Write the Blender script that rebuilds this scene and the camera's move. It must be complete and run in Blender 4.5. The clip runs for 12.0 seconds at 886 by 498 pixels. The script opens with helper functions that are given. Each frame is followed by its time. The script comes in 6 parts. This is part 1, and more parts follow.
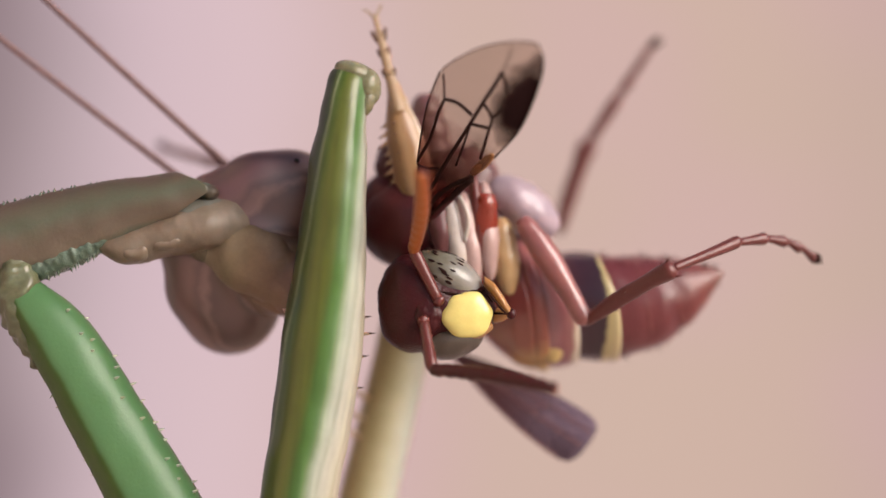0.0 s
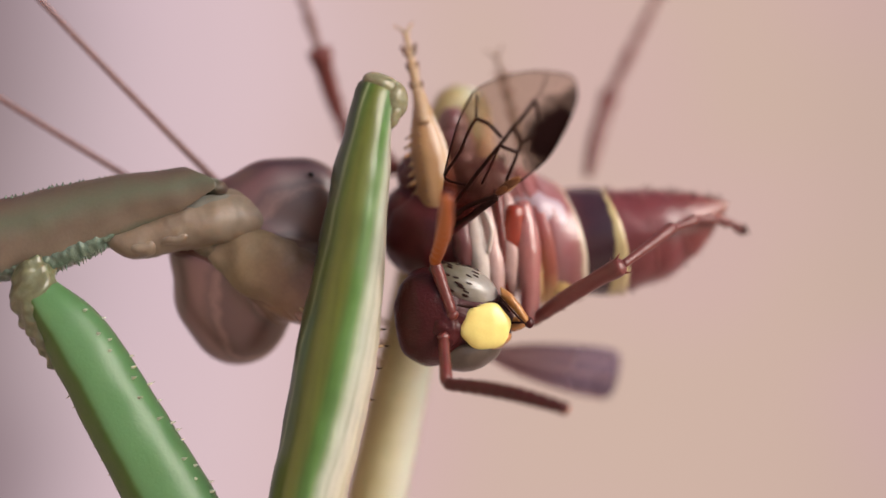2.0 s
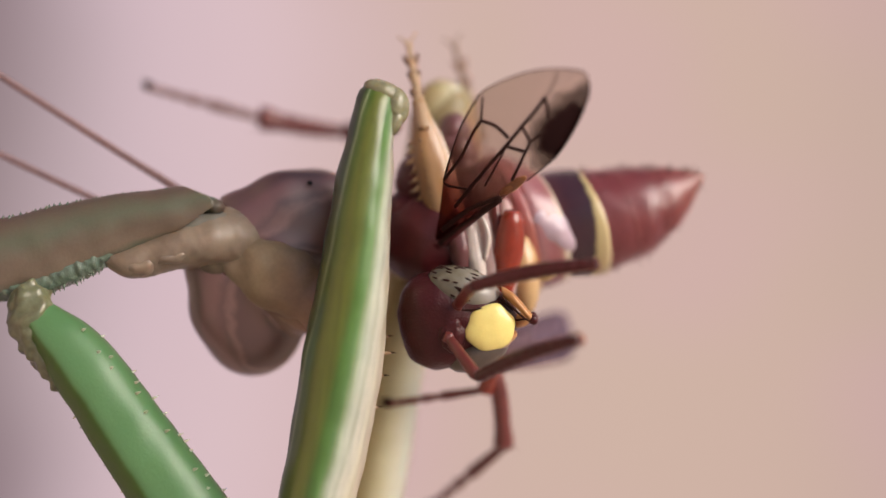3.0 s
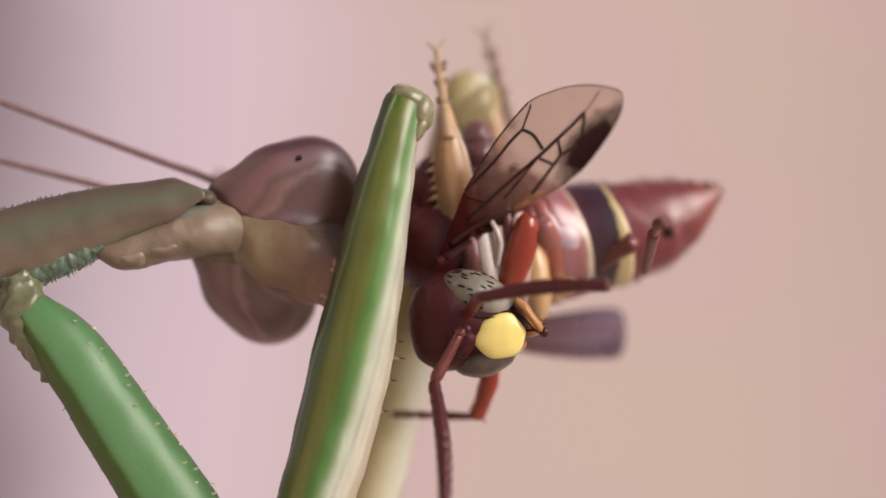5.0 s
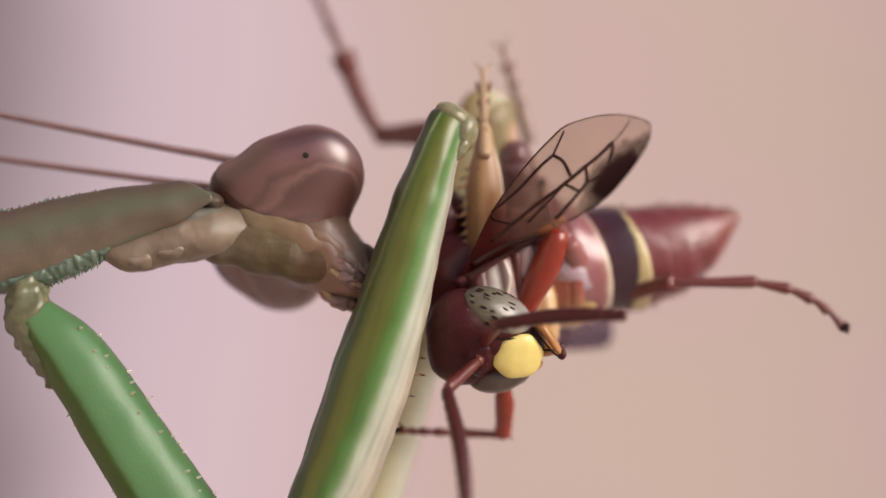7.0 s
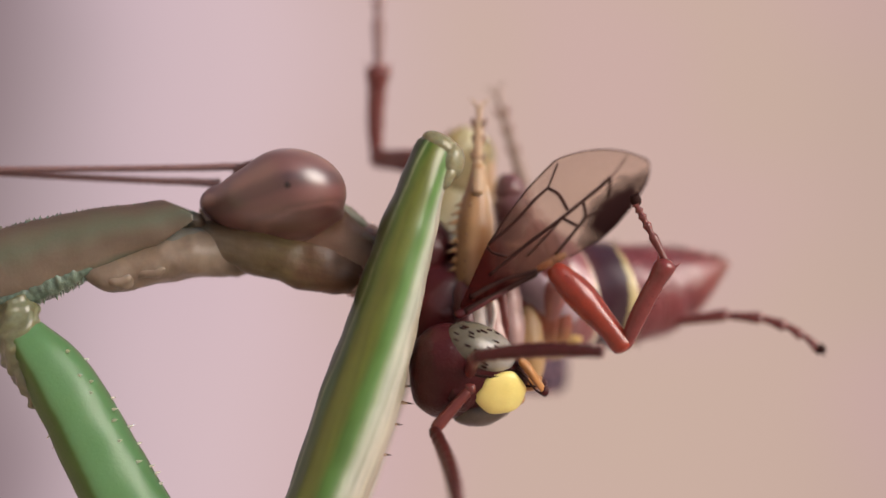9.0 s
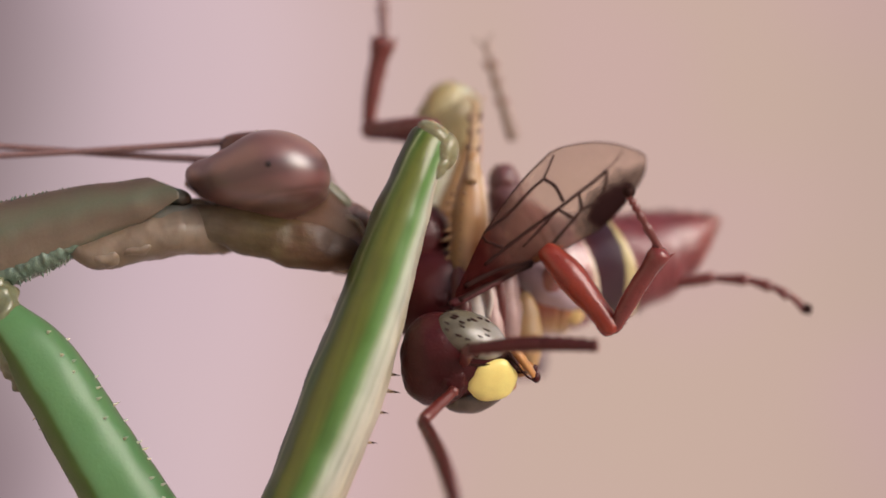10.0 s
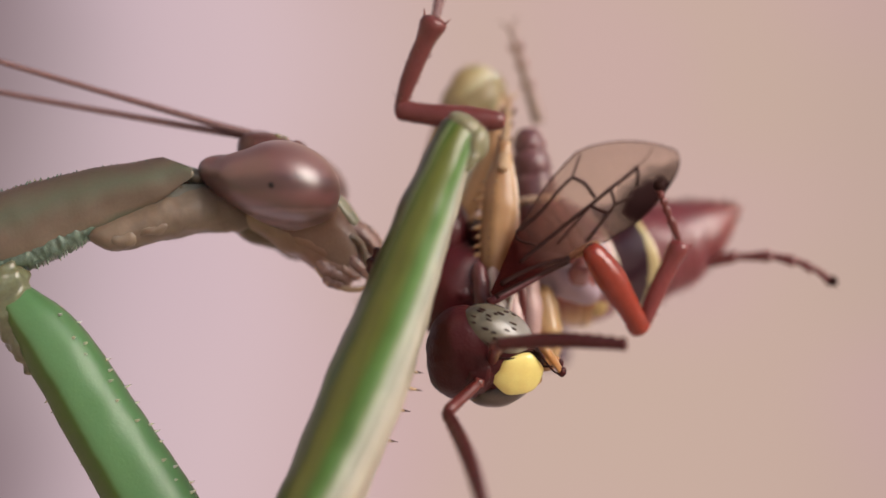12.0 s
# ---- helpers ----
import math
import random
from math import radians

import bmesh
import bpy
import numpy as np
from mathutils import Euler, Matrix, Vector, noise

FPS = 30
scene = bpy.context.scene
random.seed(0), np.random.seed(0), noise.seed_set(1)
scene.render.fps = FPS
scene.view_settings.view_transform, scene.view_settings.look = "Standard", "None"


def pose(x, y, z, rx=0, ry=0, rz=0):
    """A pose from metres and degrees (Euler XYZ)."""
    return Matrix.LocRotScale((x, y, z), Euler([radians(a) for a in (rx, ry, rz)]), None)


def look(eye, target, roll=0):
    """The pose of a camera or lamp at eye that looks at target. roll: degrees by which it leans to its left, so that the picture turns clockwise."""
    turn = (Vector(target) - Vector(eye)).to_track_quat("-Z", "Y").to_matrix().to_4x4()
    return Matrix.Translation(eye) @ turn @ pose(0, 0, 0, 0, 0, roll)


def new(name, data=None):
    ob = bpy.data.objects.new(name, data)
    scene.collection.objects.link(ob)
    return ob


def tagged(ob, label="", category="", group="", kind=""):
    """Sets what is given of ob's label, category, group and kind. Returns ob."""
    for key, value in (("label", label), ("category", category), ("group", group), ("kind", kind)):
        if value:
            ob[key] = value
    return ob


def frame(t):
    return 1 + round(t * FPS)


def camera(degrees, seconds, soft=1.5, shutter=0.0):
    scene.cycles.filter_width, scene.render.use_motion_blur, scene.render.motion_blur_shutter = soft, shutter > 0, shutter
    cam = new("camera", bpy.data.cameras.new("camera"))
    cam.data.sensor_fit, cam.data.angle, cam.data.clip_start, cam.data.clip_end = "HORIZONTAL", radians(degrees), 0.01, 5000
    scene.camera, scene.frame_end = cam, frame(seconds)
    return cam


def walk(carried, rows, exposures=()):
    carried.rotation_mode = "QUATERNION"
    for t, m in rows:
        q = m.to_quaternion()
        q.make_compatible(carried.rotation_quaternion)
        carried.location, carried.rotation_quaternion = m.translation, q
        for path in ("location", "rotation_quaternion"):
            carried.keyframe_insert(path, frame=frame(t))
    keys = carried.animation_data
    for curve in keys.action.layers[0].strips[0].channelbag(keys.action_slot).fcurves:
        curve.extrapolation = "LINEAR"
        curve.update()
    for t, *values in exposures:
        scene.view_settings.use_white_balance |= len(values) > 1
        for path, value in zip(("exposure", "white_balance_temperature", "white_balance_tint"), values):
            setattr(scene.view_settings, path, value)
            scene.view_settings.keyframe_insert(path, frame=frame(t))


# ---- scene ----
# The picture's plane is built in units of 0.022 mm; the animals are life size.
U = 0.000022

# ---- camera ----
cam = camera(30, 12.0, soft=1.5)
walk(cam, [(0.0, pose(0, -2925.9 * U, 0, 90, 0, 0)), (12.0, pose(0, -2925.9 * U, 0, 90, 0, 0))],
     exposures=[(0.0, 0.05), (3.5, 0.03), (7.0, 0.0), (9.0, -0.04), (12.0, -0.07)])
cam.data.dof.use_dof = True
cam.data.dof.focus_distance = 2885 * U
cam.data.dof.aperture_fstop = 14

# ---- world and light ----
world = bpy.data.worlds.new("world")
scene.world = world
world.use_nodes = True
sky = world.node_tree.nodes.new("ShaderNodeTexSky")
sky.sky_type = "NISHITA"
sky.sun_disc = False
sky.sun_elevation = radians(29)
sky.sun_rotation = radians(123)
sky.dust_density = 4.0
sky.ozone_density = 1.0
sky.air_density = 0.7
backlight = world.node_tree.nodes["Background"]
backlight.inputs["Strength"].default_value = 0.10
world.node_tree.links.new(sky.outputs[0], backlight.inputs[0])
sun = new("sun", bpy.data.lights.new("sun", "SUN"))
sun.data.energy = 3.0
sun.data.angle = radians(45)
sun.data.color = (1.0, 0.90, 0.86)
sun.matrix_world = look((0.80, -0.52, 0.52), (0, 0, 0))


# ---- materials ----
def nodes(name):
    mat = bpy.data.materials.new(name)
    mat.use_nodes = True
    t = mat.node_tree
    return mat, t, t.nodes["Principled BSDF"]


def ramp(t, stops, source):
    r = t.nodes.new("ShaderNodeValToRGB")
    e = r.color_ramp.elements
    while len(e) < len(stops):
        e.new(0.5)
    for el, (p, c) in zip(e, stops):
        el.position = p
        el.color = (*c, 1)
    t.links.new(source, r.inputs[0])
    return r.outputs[0]


def blend(t, a, b, fac, kind="MIX"):
    m = t.nodes.new("ShaderNodeMix")
    m.data_type, m.blend_type = "RGBA", kind
    for sock, v in ((m.inputs[0], fac), (m.inputs[6], a), (m.inputs[7], b)):
        if isinstance(v, bpy.types.NodeSocket):
            t.links.new(v, sock)
        elif isinstance(v, tuple):
            sock.default_value = (*v, 1)
        else:
            sock.default_value = v
    return m.outputs[2]


def calc(t, op, a, b=0.0, c=0.0):
    m = t.nodes.new("ShaderNodeMath")
    m.operation = op
    for sock, v in zip(m.inputs, (a, b, c)):
        if isinstance(v, bpy.types.NodeSocket):
            t.links.new(v, sock)
        else:
            sock.default_value = v
    return m.outputs[0]


def coords(t):
    """Object coordinates in modelling units, and the mesh's u (round the limb) and v (along it)."""
    tc = t.nodes.new("ShaderNodeTexCoord")
    sc = t.nodes.new("ShaderNodeVectorMath")
    sc.operation = "SCALE"
    sc.inputs[3].default_value = 1 / U
    t.links.new(tc.outputs["Object"], sc.inputs[0])
    uv = t.nodes.new("ShaderNodeSeparateXYZ")
    t.links.new(tc.outputs["UV"], uv.inputs[0])
    return sc.outputs[0], uv.outputs[0], uv.outputs[1]


def grain(t, where, size, detail=3.0, rough=0.55):
    n = t.nodes.new("ShaderNodeTexNoise")
    n.inputs["Scale"].default_value = 1 / size
    n.inputs["Detail"].default_value = detail
    n.inputs["Roughness"].default_value = rough
    t.links.new(where, n.inputs["Vector"])
    return n.outputs[0]


def finish(t, b, colour, where, rough, bump=0.3, size=5.0, sss=0.15, coat=0.0, spec=0.5):
    t.links.new(colour, b.inputs["Base Color"])
    b.inputs["Roughness"].default_value = rough
    b.inputs["Specular IOR Level"].default_value = spec
    if sss:
        b.inputs["Subsurface Weight"].default_value = sss
        b.inputs["Subsurface Radius"].default_value = (1.0, 0.6, 0.35)
        b.inputs["Subsurface Scale"].default_value = 14 * U
    if coat:
        b.inputs["Coat Weight"].default_value = coat
        b.inputs["Coat Roughness"].default_value = 0.2
    bp = t.nodes.new("ShaderNodeBump")
    bp.inputs["Strength"].default_value = bump
    bp.inputs["Distance"].default_value = 2.0 * U
    t.links.new(grain(t, where, size), bp.inputs["Height"])
    t.links.new(bp.outputs[0], b.inputs["Normal"])


def chitin(name, stops, rough=0.35, along=False, blotch=0.35, size=30, bump=0.25, sss=0.15, coat=0.0, fine=4.0, mottle=(0.5, 0.5, 0.5), wobble=0.05, streak=0.0, shine=0.2, slide=0.0, lean=0.0):
    """Cuticle: bands of colour round the limb (or along it), with blotches and fine pores."""
    mat, t, b = nodes(name)
    where, u, v = coords(t)
    n = grain(t, where, size)
    base = calc(t, "ADD", v if along else u, calc(t, "MULTIPLY", calc(t, "SUBTRACT", n, 0.5), wobble))
    if slide:
        # the bands run slightly askew along the limb
        base = calc(t, "ADD", base, calc(t, "MULTIPLY", calc(t, "SUBTRACT", calc(t, "POWER", v, 0.8), 0.46), slide))
    if lean:
        # the bands widen towards the belly
        xyz = t.nodes.new("ShaderNodeSeparateXYZ")
        t.links.new(where, xyz.inputs[0])
        base = calc(t, "ADD", base, calc(t, "MULTIPLY", xyz.outputs[2], -lean / 100))
    col = ramp(t, stops, base)
    col = blend(t, col, mottle, calc(t, "MULTIPLY", n, blotch), "MULTIPLY")
    col = blend(t, col, (0.45, 0.42, 0.4), calc(t, "MULTIPLY", grain(t, where, fine), blotch * 0.6), "MULTIPLY")
    if streak:
        # fine fibres that run along the limb
        long = t.nodes.new("ShaderNodeVectorMath")
        long.operation = "MULTIPLY"
        long.inputs[1].default_value = (0.06, 1, 1)
        t.links.new(where, long.inputs[0])
        col = blend(t, col, ramp(t, [(0.35, (0.55, 0.55, 0.5)), (0.65, (1.25, 1.2, 1.1))], grain(t, long.outputs[0], 9, 2.0)), streak, "MULTIPLY")
    finish(t, b, col, where, rough, bump, fine * 1.3, sss, coat)
    b.inputs["Coat Roughness"].default_value = shine
    return mat


def placed(name, axis, stops, reach, rough=0.4, blotch=0.5, size=40, bump=0.3, fine=4.0, sss=0.2, coat=0.1, wobble=0.25, tilt=(0, 0, 0)):
    """Cuticle whose colour changes along one direction of the body; reach: where the ramp starts and ends."""
    mat, t, b = nodes(name)
    where, u, v = coords(t)
    dot = t.nodes.new("ShaderNodeVectorMath")
    dot.operation = "DOT_PRODUCT"
    dot.inputs[1].default_value = axis
    t.links.new(where, dot.inputs[0])
    n = grain(t, where, size)
    d = calc(t, "DIVIDE", calc(t, "SUBTRACT", dot.outputs["Value"], reach[0]), reach[1] - reach[0])
    d = calc(t, "ADD", d, calc(t, "MULTIPLY", calc(t, "SUBTRACT", n, 0.5), wobble))
    col = ramp(t, stops, d)
    col = blend(t, col, (0.5, 0.5, 0.5), calc(t, "MULTIPLY", n, blotch), "MULTIPLY")
    col = blend(t, col, (0.45, 0.42, 0.4), calc(t, "MULTIPLY", grain(t, where, fine), blotch * 0.5), "MULTIPLY")
    finish(t, b, col, where, rough, bump, fine * 1.3, sss, coat)
    return mat


def plain(name, c, **k):
    return chitin(name, [(0, c), (1, c)], **k)


# the thin pale line at 0.414 paints a wet glint along the ridge
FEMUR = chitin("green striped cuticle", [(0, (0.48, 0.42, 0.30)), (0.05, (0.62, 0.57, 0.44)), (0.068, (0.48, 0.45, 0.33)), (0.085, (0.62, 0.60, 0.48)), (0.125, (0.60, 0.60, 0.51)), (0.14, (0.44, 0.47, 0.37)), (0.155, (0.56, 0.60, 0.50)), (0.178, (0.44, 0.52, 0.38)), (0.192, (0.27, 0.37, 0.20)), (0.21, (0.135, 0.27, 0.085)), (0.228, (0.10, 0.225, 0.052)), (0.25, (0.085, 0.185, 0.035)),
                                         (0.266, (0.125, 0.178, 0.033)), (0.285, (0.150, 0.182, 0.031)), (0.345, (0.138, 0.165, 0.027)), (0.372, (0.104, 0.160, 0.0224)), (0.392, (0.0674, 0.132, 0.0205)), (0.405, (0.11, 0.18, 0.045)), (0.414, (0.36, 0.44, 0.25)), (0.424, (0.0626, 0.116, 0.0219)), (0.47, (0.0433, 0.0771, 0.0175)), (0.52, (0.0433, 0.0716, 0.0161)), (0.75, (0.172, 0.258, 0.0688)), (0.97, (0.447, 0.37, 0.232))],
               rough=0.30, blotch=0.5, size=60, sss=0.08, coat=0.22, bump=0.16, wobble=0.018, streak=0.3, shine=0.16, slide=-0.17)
COXA = chitin("leaf green cuticle", [(0, (0.0664, 0.129, 0.0576)), (0.05, (0.076, 0.185, 0.0675)), (0.16, (0.0896, 0.215, 0.0765)), (0.295, (0.112, 0.245, 0.0945)), (0.315, (0.0624, 0.136, 0.0162)), (0.45, (0.0736, 0.136, 0.0126)), (0.52, (0.088, 0.106, 0.0252)), (0.8, (0.0736, 0.167, 0.0495)), (1, (0.0664, 0.129, 0.0576))],
              rough=0.40, blotch=0.35, size=40, sss=0.2, bump=0.25, wobble=0.02)
PRONOTUM = chitin("olive brown cuticle", [(0.0, (0.12, 0.07, 0.055)), (0.10, (0.14, 0.105, 0.075)), (0.20, (0.135, 0.145, 0.095)), (0.30, (0.19, 0.145, 0.105)), (0.38, (0.27, 0.21, 0.155)), (0.45, (0.17, 0.20, 0.14)), (0.55, (0.12, 0.21, 0.16)), (0.8, (0.12, 0.10, 0.07)), (1, (0.12, 0.07, 0.055))],
                  rough=0.40, blotch=0.6, size=70, bump=0.25, fine=5, wobble=0.16, sss=0.25)
TEAL = plain("teal ventral cuticle", (0.165, 0.235, 0.175), rough=0.35, blotch=0.8, size=12, bump=0.7, coat=0.25, sss=0.3)
MEMBRANE = plain("pale soft membrane", (0.32, 0.25, 0.19), rough=0.42, blotch=0.75, size=30, bump=0.5, fine=12, sss=0.6, mottle=(0.5, 0.48, 0.40))
PALE = plain("pale spine", (0.62, 0.60, 0.48), rough=0.3, blotch=0.2, sss=0.3)
GREYFOOT = plain("grey brown foot", (0.33, 0.23, 0.18), rough=0.5, blotch=0.6, size=14)
COLLAR = plain("bluish collar membrane", (0.25, 0.245, 0.21), rough=0.4, blotch=0.6, size=25, bump=0.6, fine=10, sss=0.4, coat=0.1)
GLASSY = plain("translucent joint membrane", (0.32, 0.30, 0.19), rough=0.22, blotch=0.8, size=12, bump=0.8, fine=6, sss=0.6, coat=0.45, mottle=(0.45, 0.5, 0.3))
JOINT = plain("olive joint membrane", (0.20, 0.21, 0.115), rough=0.28, blotch=0.8, size=16, bump=0.7, fine=8, sss=0.5, coat=0.35)
FACE = plain("pale green face cuticle", (0.34, 0.33, 0.22), rough=0.25, blotch=0.6, size=14, bump=0.5, coat=0.4)
HEADSKIN = placed("brown head cuticle", (0.8, -1.0, 0), [(0.0, (0.12, 0.046, 0.036)), (0.35, (0.145, 0.058, 0.043)), (0.55, (0.17, 0.085, 0.052)), (0.78, (0.26, 0.15, 0.10)), (1.0, (0.38, 0.25, 0.18))], (-80, 160), blotch=0.65, size=45, bump=0.3, wobble=0.4, coat=0.2)
GULA = placed("tan throat cuticle", (1.0, 0, 0), [(0.0, (0.36, 0.27, 0.175)), (0.25, (0.33, 0.24, 0.135)), (0.5, (0.32, 0.205, 0.12)), (0.75, (0.36, 0.20, 0.13)), (1.0, (0.50, 0.31, 0.24))], (-70, 160), rough=0.38, blotch=0.8, size=34, bump=0.4, fine=8, sss=0.4, coat=0.2)
THROAT = chitin("slack throat skin", [(0, (0.245, 0.19, 0.135)), (0.35, (0.195, 0.148, 0.09)), (0.55, (0.17, 0.125, 0.055)), (0.75, (0.175, 0.09, 0.045)), (1, (0.15, 0.068, 0.038))], along=True, rough=0.42, blotch=0.7, size=30, bump=0.6, fine=9, sss=0.45, coat=0.05, wobble=0.35, streak=0.3)
MOUTH = plain("pinkish brown mouthpart cuticle", (0.44, 0.265, 0.22), rough=0.26, blotch=0.9, size=12, bump=0.9, sss=0.35, coat=0.5)
EYE = placed("pinkish brown compound eye", (0.45, -1.0, 0), [(0, (0.185, 0.0838, 0.068)), (0.25, (0.225, 0.101, 0.0871)), (0.36, (0.195, 0.0838, 0.0741)), (0.43, (0.0926, 0.0299, 0.0279)), (0.52, (0.0975, 0.0318, 0.0296)), (0.58, (0.185, 0.0686, 0.068)), (0.66, (0.225, 0.097, 0.0871)), (0.71, (0.146, 0.0564, 0.0506)), (0.745, (0.293, 0.15, 0.131)), (0.775, (0.137, 0.0511, 0.0453)), (0.86, (0.205, 0.0881, 0.0767)), (0.9, (0.127, 0.0485, 0.0418)), (0.93, (0.244, 0.119, 0.1)), (0.97, (0.146, 0.0617, 0.0506))], (-110, 75), rough=0.42, blotch=0.5, size=60, bump=0.08, fine=2.5, coat=1.0, wobble=0.12)
EYE.node_tree.nodes["Principled BSDF"].inputs["Coat Roughness"].default_value = 0.36
EYE.node_tree.nodes["Principled BSDF"].inputs["Specular IOR Level"].default_value = 0.6
EYE.node_tree.nodes["Principled BSDF"].inputs["Coat IOR"].default_value = 1.75
BLACK = plain("black", (0.012, 0.008, 0.008), rough=0.8, blotch=0.1)
FEELER = plain("dull mauve brown feeler", (0.24, 0.135, 0.13), rough=0.6, blotch=0.5, size=12, bump=0.5)
TIBIA = chitin("amber cuticle", [(0.0, (0.62, 0.46, 0.30)), (0.07, (0.50, 0.33, 0.18)), (0.2, (0.37, 0.20, 0.085)), (0.27, (0.49, 0.30, 0.15)), (0.33, (0.35, 0.20, 0.095)), (0.5, (0.36, 0.21, 0.12)), (1, (0.5, 0.3, 0.15))],
               rough=0.3, blotch=0.3, size=30, sss=0.4, coat=0.3)
TARSUS = plain("straw coloured cuticle", (0.52, 0.36, 0.22), rough=0.4, blotch=0.6, size=14, sss=0.3)
LOBE = plain("brown foot lobe", (0.17, 0.085, 0.055), rough=0.3, blotch=0.5, size=10, sss=0.2)
TIP = plain("dark brown horn", (0.028, 0.011, 0.009), rough=0.6)
TIP.node_tree.nodes["Principled BSDF"].inputs["Specular IOR Level"].default_value = 0.08
FARLEG = chitin("yellowish far cuticle", [(0.0, (0.50, 0.55, 0.44)), (0.13, (0.60, 0.60, 0.48)), (0.22, (0.54, 0.50, 0.32)), (0.35, (0.46, 0.37, 0.17)), (0.5, (0.4, 0.3, 0.15)), (1, (0.4, 0.4, 0.2))], rough=0.35, blotch=0.4, size=50, sss=0.3)
OLIVE = plain("olive knee cuticle", (0.33, 0.265, 0.135), rough=0.35, blotch=0.5, size=36, sss=0.4)
RED = plain("dark red cuticle", (0.070, 0.009, 0.011), rough=0.34, blotch=0.8, size=25, bump=0.7, sss=0.0, coat=0.06)
REDBROWN = plain("red brown cuticle", (0.16, 0.030, 0.024), rough=0.33, blotch=0.5, size=30, bump=0.3, sss=0.1, coat=0.2)
# mottle above 1 paints pinkish gloss spots into the maroon
CONE = chitin("glossy maroon cuticle", [(0, (0.13, 0.022, 0.028)), (0.3, (0.17, 0.034, 0.04)), (0.5, (0.13, 0.022, 0.026)), (0.75, (0.18, 0.038, 0.034)), (1, (0.20, 0.07, 0.05))], along=True, rough=0.32, blotch=0.9, size=30, bump=0.5, coat=0.5, mottle=(1.5, 1.6, 1.5), shine=0.3)
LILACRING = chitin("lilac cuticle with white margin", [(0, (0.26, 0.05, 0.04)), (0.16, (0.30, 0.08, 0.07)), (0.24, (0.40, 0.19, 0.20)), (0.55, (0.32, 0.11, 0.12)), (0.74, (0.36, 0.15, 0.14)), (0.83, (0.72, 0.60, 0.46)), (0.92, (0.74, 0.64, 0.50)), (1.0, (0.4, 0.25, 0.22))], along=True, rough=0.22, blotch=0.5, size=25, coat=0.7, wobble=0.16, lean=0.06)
PURPLE = chitin("black purple cuticle with yellow margin", [(0, (0.10, 0.03, 0.035)), (0.25, (0.06, 0.022, 0.034)), (0.66, (0.045, 0.018, 0.028)), (0.73, (0.56, 0.46, 0.22)), (1.0, (0.64, 0.53, 0.30))], along=True, rough=0.26, blotch=0.35, size=25, coat=0.5, wobble=0.14, lean=0.16)
YELLOW = plain("lemon yellow cuticle", (0.86, 0.75, 0.26), rough=0.25, blotch=0.3, size=25, bump=0.1, mottle=(0.85, 0.65, 0.35), coat=0.25)
CREAM = plain("cream cuticle", (0.70, 0.54, 0.40), rough=0.3, blotch=0.4, size=20, coat=0.3)
MAROON = plain("maroon cuticle", (0.088, 0.012, 0.015), rough=0.36, blotch=0.7, size=25, bump=0.6, coat=0.15)
PINKISH = plain("pale pink cuticle", (0.60, 0.40, 0.37), rough=0.25, blotch=0.6, size=20, coat=0.5, bump=0.4)
WHITISH = plain("whitish cuticle", (0.74, 0.64, 0.58), rough=0.2, blotch=0.5, size=16, coat=0.6, bump=0.4)
# the sky's reflection on the rounded hip is put into this lavender
LAVENDER = plain("hip cuticle with sky sheen", (0.55, 0.42, 0.48), rough=0.26, blotch=0.6, size=24, coat=0.35, bump=0.3)
LEGRED = plain("orange red cuticle", (0.33, 0.04, 0.018), rough=0.22, blotch=0.7, size=25, sss=0.2, coat=0.35, bump=0.3)
SHINRED = plain("pinkish red shin cuticle", (0.24, 0.045, 0.042), rough=0.26, blotch=0.7, size=22, bump=0.4, sss=0.1, coat=0.4)
# the lower eye's shade is put into a darker colour than GREYEYE
SHADEDEYE = plain("olive grey eye", (0.12, 0.09, 0.07), rough=0.3, blotch=0.8, size=14, coat=0.3)
OCHREPLATE = plain("ochre plate cuticle", (0.62, 0.40, 0.19), rough=0.26, blotch=0.5, size=34, coat=0.5)
OCHRE = plain("ochre yellow cuticle", (0.58, 0.40, 0.16), rough=0.3, blotch=0.5, size=20, coat=0.3)
LEGPINK = plain("lilac red leg cuticle", (0.40, 0.14, 0.13), rough=0.2, blotch=0.6, size=24, bump=0.3, coat=0.8)
LEGDARK = plain("dull red leg cuticle", (0.18, 0.042, 0.037), rough=0.36, blotch=0.6, size=22, bump=0.5, coat=0.2)
FEELRED = chitin("brick red antenna, orange beneath", [(0.0, (0.07, 0.012, 0.012)), (0.42, (0.085, 0.015, 0.014)), (0.55, (0.42, 0.12, 0.03)), (0.72, (0.55, 0.17, 0.045)), (0.88, (0.42, 0.11, 0.03)), (1.0, (0.10, 0.018, 0.015))], rough=0.36, blotch=0.5, size=16, bump=0.5, coat=0.15)
MANDIBLE = plain("ochre mandible", (0.50, 0.24, 0.08), rough=0.3, blotch=0.4, size=12, coat=0.3)
GREYEYE = placed("grey spotted eye", (1.0, 0, -0.5), [(0.0, (0.10, 0.085, 0.06)), (0.35, (0.19, 0.17, 0.12)), (0.7, (0.33, 0.31, 0.27)), (1.0, (0.46, 0.43, 0.42))], (-150, 10), rough=0.26, blotch=0.6, size=16, coat=0.5, wobble=0.5)
FIRSTRING = placed("red ring, ochre beneath", (0, 0, 1.0), [(0, (0.70, 0.50, 0.20)), (0.12, (0.58, 0.32, 0.12)), (0.28, (0.38, 0.12, 0.08)), (0.7, (0.325, 0.0813, 0.075)), (1, (0.4, 0.15, 0.15))], (-110, 110), rough=0.22, blotch=0.45, size=40, coat=0.7, wobble=0.18)
